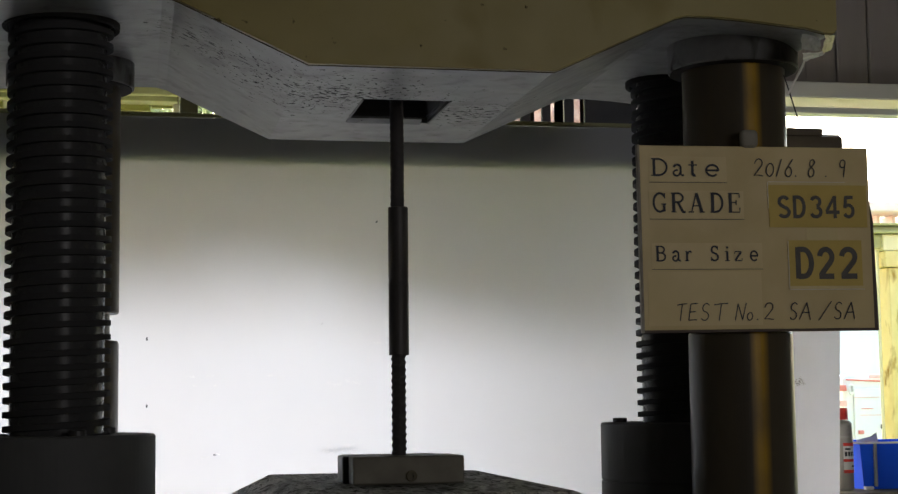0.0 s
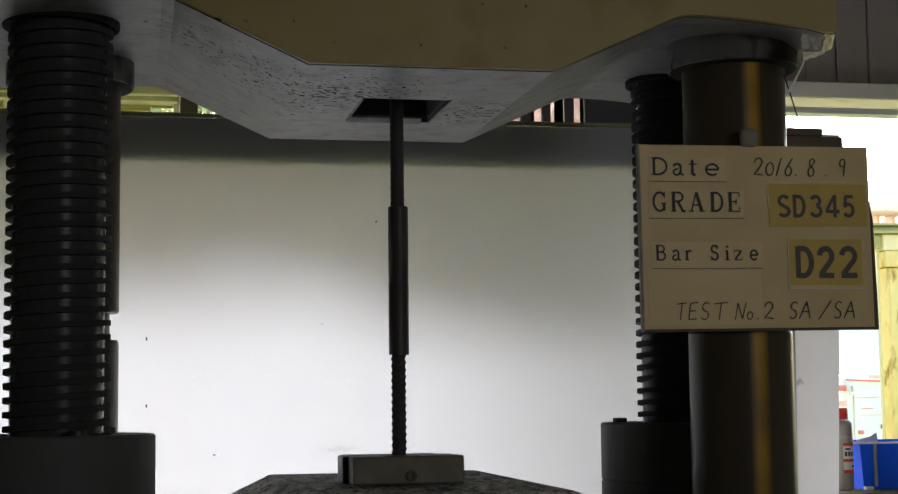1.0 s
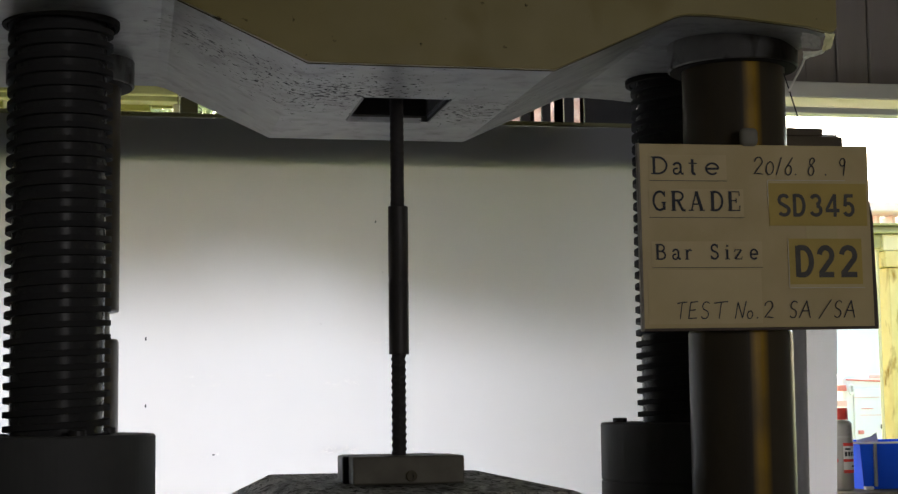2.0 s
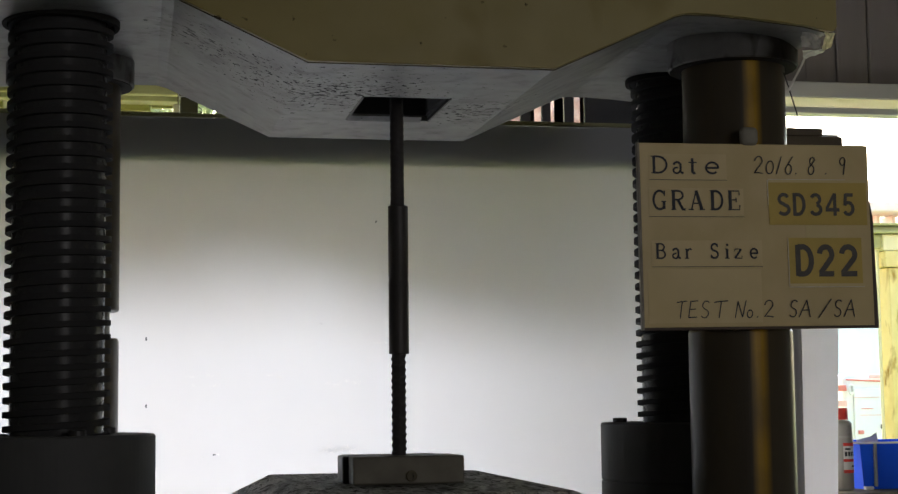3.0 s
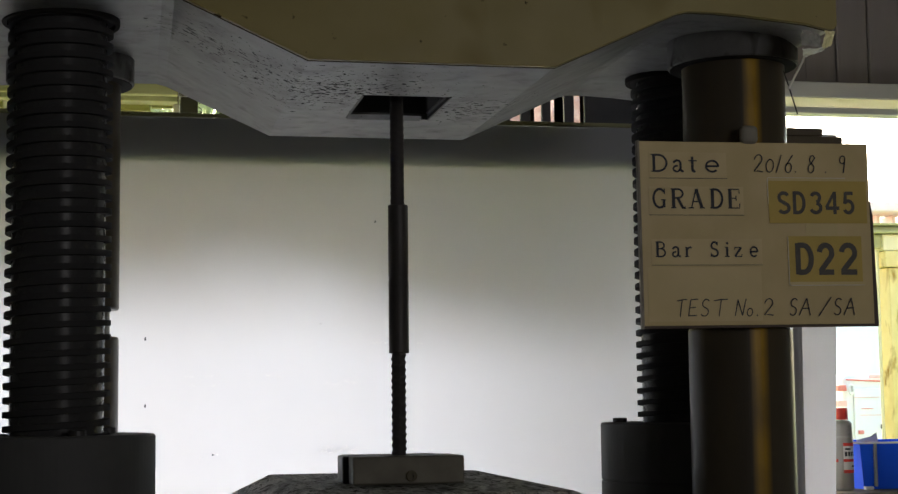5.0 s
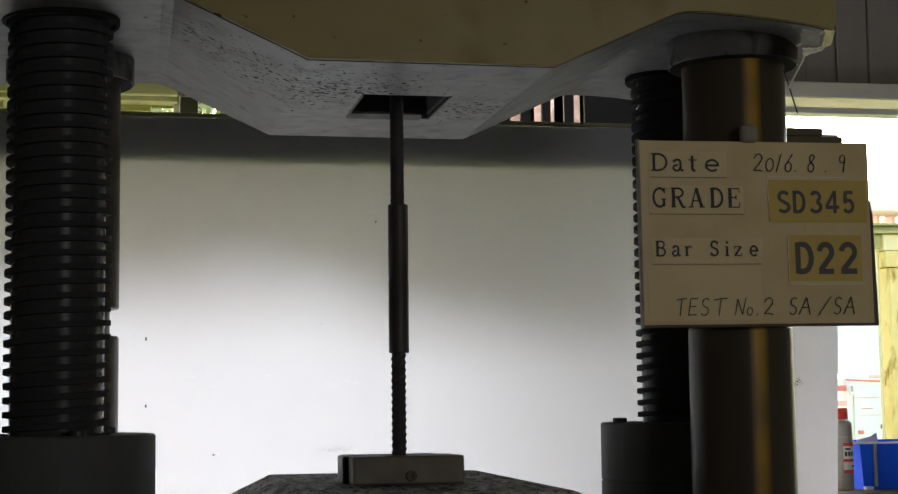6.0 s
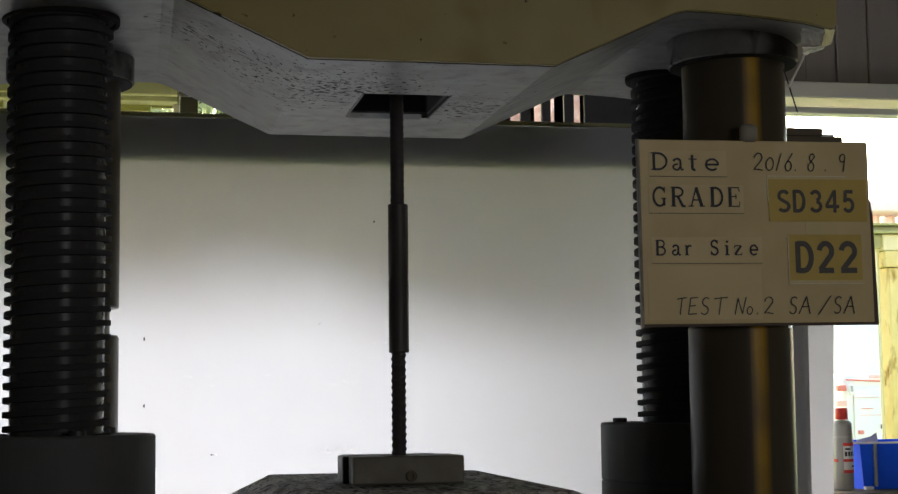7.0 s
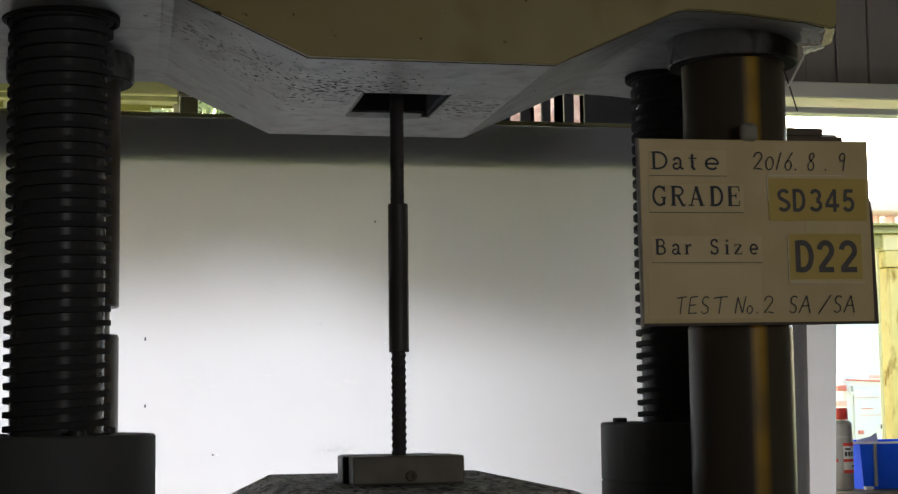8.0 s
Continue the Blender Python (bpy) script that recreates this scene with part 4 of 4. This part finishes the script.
def smudge(parent, cx, cz, width, height, count, seed, y, big=0.0035, mat=None):
    """A patch of small grimy flecks on the sheet."""
    rng = random.Random(seed)
    mat = mat or GRIME
    bm = bmesh.new()
    blobs = max(2, count // 5)
    for k in range(count if count <= 3 else blobs * 26):
        # soft patches spread along the mark, each of a few flecks
        b = k % blobs
        x = cx + width * 0.8 * (b / (blobs - 1) - 0.5) + rng.gauss(0, 0.005) if count > 3 else cx + rng.gauss(0, width / 3.2)
        z = cz + height * (0.8 * math.sin(b * 2.1 + seed) + rng.gauss(0, 0.45)) if count > 3 else cz + rng.gauss(0, height / 3.2)
        rx, rz = big * (0.15 + 0.3 * rng.random()), big * (0.1 + 0.17 * rng.random())
        if count <= 3:
            rx, rz = big * 0.55, big * (0.7 + 0.3 * rng.random())
        vs = []
        for i in range(7):
            a, q = i / 7 * 6.283, 0.6 + 0.6 * rng.random()
            vs.append(bm.verts.new((x + rx * q * math.cos(a), y - 0.0015 - k * 2e-5, z + rz * q * math.sin(a))))
        bm.faces.new(vs)
    tagged(part("smudge", bm, mat, parent, "grey scuff mark"), kind="stuff")


def screen():
    stand = thing("sheet_stand", "rail and posts that carry the white sheet", "stand", (0, SY + 0.05, 0))
    part("rail", box(-1.3, 1.128, SY - 0.006, SY + 0.012, 1.851, 1.860, 0.002), RAIL_PAINT, stand, "olive painted rail")
    # added behind the sheet, unseen, to cast the dark band along its top
    part("batten", box(-1.3, 1.22, SY + 0.02, SY + 0.042, 1.750, 1.85, 0.002), BATTEN, stand, "unseen batten added to shade the top of the sheet")
    for x in (-1.27, 1.04):
        part("post", box(x - 0.02, x + 0.02, SY + 0.052, SY + 0.092, 0, 1.858, 0.003), RAIL_PAINT, stand)
    part("clamp", box(1.13, 1.232, SY - 0.016, SY + 0.02, 1.8385, 1.858, 0.003), BATTEN, stand, "dark clamp at the rail's end")
    part("clamp", box(1.13, 1.285, SY - 0.014, SY + 0.02, 1.80, 1.838, 0.003), BATTEN, stand, "dark clamp at the rail's end")
    sh = thing("white_sheet", "white translucent hanging sheet with grey scuff marks, backlit", "sheet", (0, SY, 0.02))
    left = sheet_piece("left_length", -1.3, 0.160, 0.02, 1.85, SY, SHEET, sh, 0.0)
    mid = sheet_piece("middle_length", 0.147, 1.06, 0.02, 1.85, SY + 0.0015, SHEET, sh, 0.0)
    margin = sheet_piece("margin", 1.02, 1.283, 0.02, 1.845, SY - 0.004, HEM, sh, 0.0, -0.07, "margin of the sheet, its brightness put into a paler colour")
    bm = bmesh.new()
    rows = []
    for j in range(25):
        w = j / 24
        rows.append([bm.verts.new((1.073 + 0.045 * i / 8 - 0.020 * (1 - w), SY - 0.006 - 0.014 * math.sin(math.pi * i / 8), 0.02 + 1.79 * w)) for i in range(9)])
    for r0, r1 in zip(rows, rows[1:]):
        for i in range(8):
            bm.faces.new((r0[i], r0[i + 1], r1[i + 1], r1[i]))
    fold = part("fold", bm, FOLD, sh, "turned fold of the sheet", True)
    for k, (x, z, w, h, count, big) in enumerate(((-0.308, 1.251, 0.05, 0.004, 9, 0.003), (-0.299, 1.229, 0.06, 0.004, 10, 0.003), (-0.138, 1.25, 0.03, 0.004, 6, 0.0035), (0.019, 1.234, 0.075, 0.006, 22, 0.0035), (0.114, 1.328, 0.03, 0.003, 6, 0.003),
                                                  (-0.284, 1.072, 0.04, 0.005, 14, 0.0035), (0.016, 1.080, 0.09, 0.006, 36, 0.0045), (-0.02, 1.072, 0.03, 0.004, 8, 0.003), (-0.429, 1.334, 0.001, 0.006, 3, 0.0042), (-0.428, 1.186, 0.001, 0.006, 3, 0.0042),
                                                  (-0.276, 1.073, 0.004, 0.002, 3, 0.0028), (0.101, 1.61, 0.001, 0.005, 2, 0.0032), (-0.029, 1.37, 0.002, 0.006, 3, 0.0012), (0.117, 1.492, 0.001, 0.003, 2, 0.0012))):
        smudge(left, x, z, w, h, count, k, SY, big, INK if count <= 3 else None)
    for k, (x, z, w, h, count, big) in enumerate(((0.191, 1.328, 0.035, 0.003, 8, 0.003), (0.209, 1.078, 0.05, 0.003, 8, 0.0025), (0.21, 1.388, 0.006, 0.004, 3, 0.0015))):
        smudge(mid, x, z, w, h, count, 40 + k, SY + 0.0015, big)
    smudge(margin, 1.151, 1.226, 0.018, 0.007, 20, 60, SY - 0.004, 0.0035, PENCIL)
    return left, mid, margin, fold


# ---- bench with its things ----
def bench_things():
    top = 0.917
    bench = thing("workbench", "worn wooden workbench outside the sheet", "bench", (2.2, 1.6, 0))
    part("top", box(1.36, 3.1, 1.38, 1.95, top - 0.035, top, 0.004), BENCH_WOOD, bench)
    for x in (1.42, 3.04):
        for yy in (1.43, 1.9):
            part("leg", box(x - 0.03, x + 0.03, yy - 0.03, yy + 0.03, 0, top - 0.036, 0.003), BENCH_WOOD, bench)
    x, y = 1.557, 1.52
    can = thing("spray_can", "grey spray can with a red cap and printed label", "spray can", (x, y, top))
    part("body", lathe([(0, top), (0.028, top), (0.0295, top + 0.004), (0.0295, top + 0.184), (0.028, top + 0.193), (0.02, top + 0.2), (0, top + 0.202)], x, y, 40), CAN_GREY, can, "", True)
    part("cap", lathe([(0, top + 0.2025), (0.018, top + 0.2025), (0.018, top + 0.231), (0.016, top + 0.236), (0, top + 0.236)], x, y, 32), CAN_RED, can, "red plastic cap", True)

    def wrap(name, a0, a1, z0, z1, r, mat, parent, label=""):
        """A thin patch bent round the can, between two angles in degrees."""
        bm = bmesh.new()
        n = max(3, int((a1 - a0) / 8))
        rows = [[bm.verts.new((x + q * math.cos(radians(a0 + (a1 - a0) * i / n)), y + q * math.sin(radians(a0 + (a1 - a0) * i / n)), top + z)) for i in range(n + 1)] for q, z in ((r - 0.0004, z0), (r, z0), (r, z1), (r - 0.0004, z1))]
        for a, b in zip(rows, rows[1:]):
            for i in range(n):
                bm.faces.new((a[i], a[i + 1], b[i + 1], b[i]))
        return part(name, bm, mat, parent, label)
    paper = wrap("paper_label", -112, 10, 0.052, 0.135, 0.0300, OFF_WHITE, can, "white paper label with red bars")
    for z0, z1 in ((0.127, 0.136), (0.082, 0.09), (0.05, 0.059)):
        wrap("red_bar", -112, 10, z0, z1, 0.0303, CAN_RED, paper)
    wrap("red_bar", -170, -140, 0.082, 0.09, 0.0301, CAN_RED, can)
    for a, w, z0, h in ((-104, 14, 0.098, 0.013), (-86, 14, 0.098, 0.013), (-68, 12, 0.098, 0.013), (-50, 10, 0.098, 0.013), (-102, 34, 0.116, 0.005), (-60, 24, 0.067, 0.005)):
        wrap("print_bar", a, a + w, z0, z0 + h, 0.0303, INK, paper)
    # shine on the can, painted as a pale grey band
    wrap("shine_band", -180, 60, 0.150, 0.156, 0.0299, SCRAP, can)
    # open-topped bin with a flared rim and a rib
    bx0, bx1, by0, by1, h = 1.604, 1.86, 1.50, 1.70, 0.138
    bin_ = thing("storage_bin", "blue plastic storage bin with a grey card in it", "bin", (1.73, 1.6, top))
    bm = bmesh.new()

    def ring(d, z):
        return [bm.verts.new(p) for p in ((bx0 - d, by0 - d, z), (bx1 + d, by0 - d, z), (bx1 + d, by1 + d, z), (bx0 - d, by1 + d, z))]
    rings = [ring(-0.012, top + 0.001), ring(0.006, top + h), ring(0.003, top + h), ring(-0.015, top + 0.006)]
    for a, b in zip(rings, rings[1:]):
        for i in range(4):
            bm.faces.new((a[i], a[(i + 1) % 4], b[(i + 1) % 4], b[i]))
    bm.faces.new(rings[0][::-1])
    bm.faces.new(rings[3])
    bmesh.ops.recalc_face_normals(bm, faces=bm.faces)
    part("body", bm, BLUE, bin_)
    rim = bmesh.new()
    for a in ((bx0 - 0.012, bx1 + 0.012, by0 - 0.013, by0 - 0.007), (bx0 - 0.012, bx1 + 0.012, by1 + 0.007, by1 + 0.013), (bx0 - 0.013, bx0 - 0.007, by0 - 0.007, by1 + 0.007), (bx1 + 0.007, bx1 + 0.013, by0 - 0.007, by1 + 0.007)):
        box(*a, top + h - 0.006, top + h, 0.001, rim, 1)
    part("rim", rim, OFF_WHITE, bin_, "pale worn rim")
    part("rib", box(1.641, 1.649, by0 - 0.012, by0 - 0.001, top + 0.01, top + h - 0.006, 0.002), SCRAP, bin_, "pale worn rib")
    part("foot", box(bx0 + 0.01, bx0 + 0.035, by0 - 0.006, by0 + 0.012, top + 0.0005, top + 0.01, 0.002), OFF_WHITE, bin_, "white foot")
    card = part("card", prism([(1.622, top + 0.05), (1.70, top + 0.05), (1.685, top + 0.163), (1.668, top + 0.152), (1.622, top + 0.142)], 1.56, 1.563), SCRAP)
    tagged(card, "grey torn card standing in the blue bin", "card")


building()
yard()
upper = upper_crosshead()
screws = [threaded_screw(-CX, -CY, "screw columns", 0.0182), threaded_screw(CX, CY, "screw columns", 0.0028)]
lower_crosshead()
grip_block()
upper_bar, coupler = specimen()
board = sign_board()
left_length, middle_length, margin, fold = screen()
bench_things()


# ---- what moves ----
def motions():
    times = [i * 0.5 for i in range(17)]
    rise = 0.0112
    walk(upper, [(t, pose(0, 0, UPPER + rise * t / 8)) for t in times])
    walk(board, [(t, pose(BX, BY, BZ + rise * t / 8, 0, -0.5, 0)) for t in times])
    walk(upper_bar, [(t, pose(0, 0, 0.0085 * t / 8)) for t in times])
    walk(coupler, [(t, pose(0, 0, 0.0055 * t / 8)) for t in times])
    sway = ((0, 0), (0.3, -1), (0.6, -4), (0.9, -1), (1.1, -3), (1.3, -6), (1.5, -6), (1.7, -7), (2.2, -4), (2.8, -4), (3.0, -3), (3.2, -5), (3.4, -5), (3.6, -8), (3.8, -10), (4.0, -12), (4.2, -9), (4.4, -8), (4.6, -8),
            (5.2, -6), (5.8, -4), (6.0, -4), (6.2, -5), (6.4, -8), (6.6, -7), (6.8, -9), (7.0, -12), (7.2, -10), (7.4, -8), (7.6, -7), (7.8, -7), (8.0, -7))
    walk(margin, [(t, pose(0.00135 * d, 0, 0)) for t, d in sway])
    walk(middle_length, [(t, pose(0.0007 * d, 0, 0)) for t, d in sway])
    walk(left_length, [(t, pose(0.0005 * d, 0, 0)) for t, d in sway])
    folded = ((0, 0), (0.3, 10), (0.6, 45), (0.9, 30), (1.1, 35), (1.3, 50), (1.5, 62), (1.7, 62), (2.2, 60), (2.8, 62), (3.0, 48), (3.2, 60), (3.5, 62), (3.8, 66), (4.2, 66), (4.6, 60),
              (5.2, 40), (5.8, 8), (6.0, 18), (6.2, 45), (6.4, 56), (6.8, 66), (7.2, 66), (7.6, 64), (8.0, 62))
    walk(fold, [(t, pose(0.001 * s, 0, 0)) for t, s in folded])


motions()
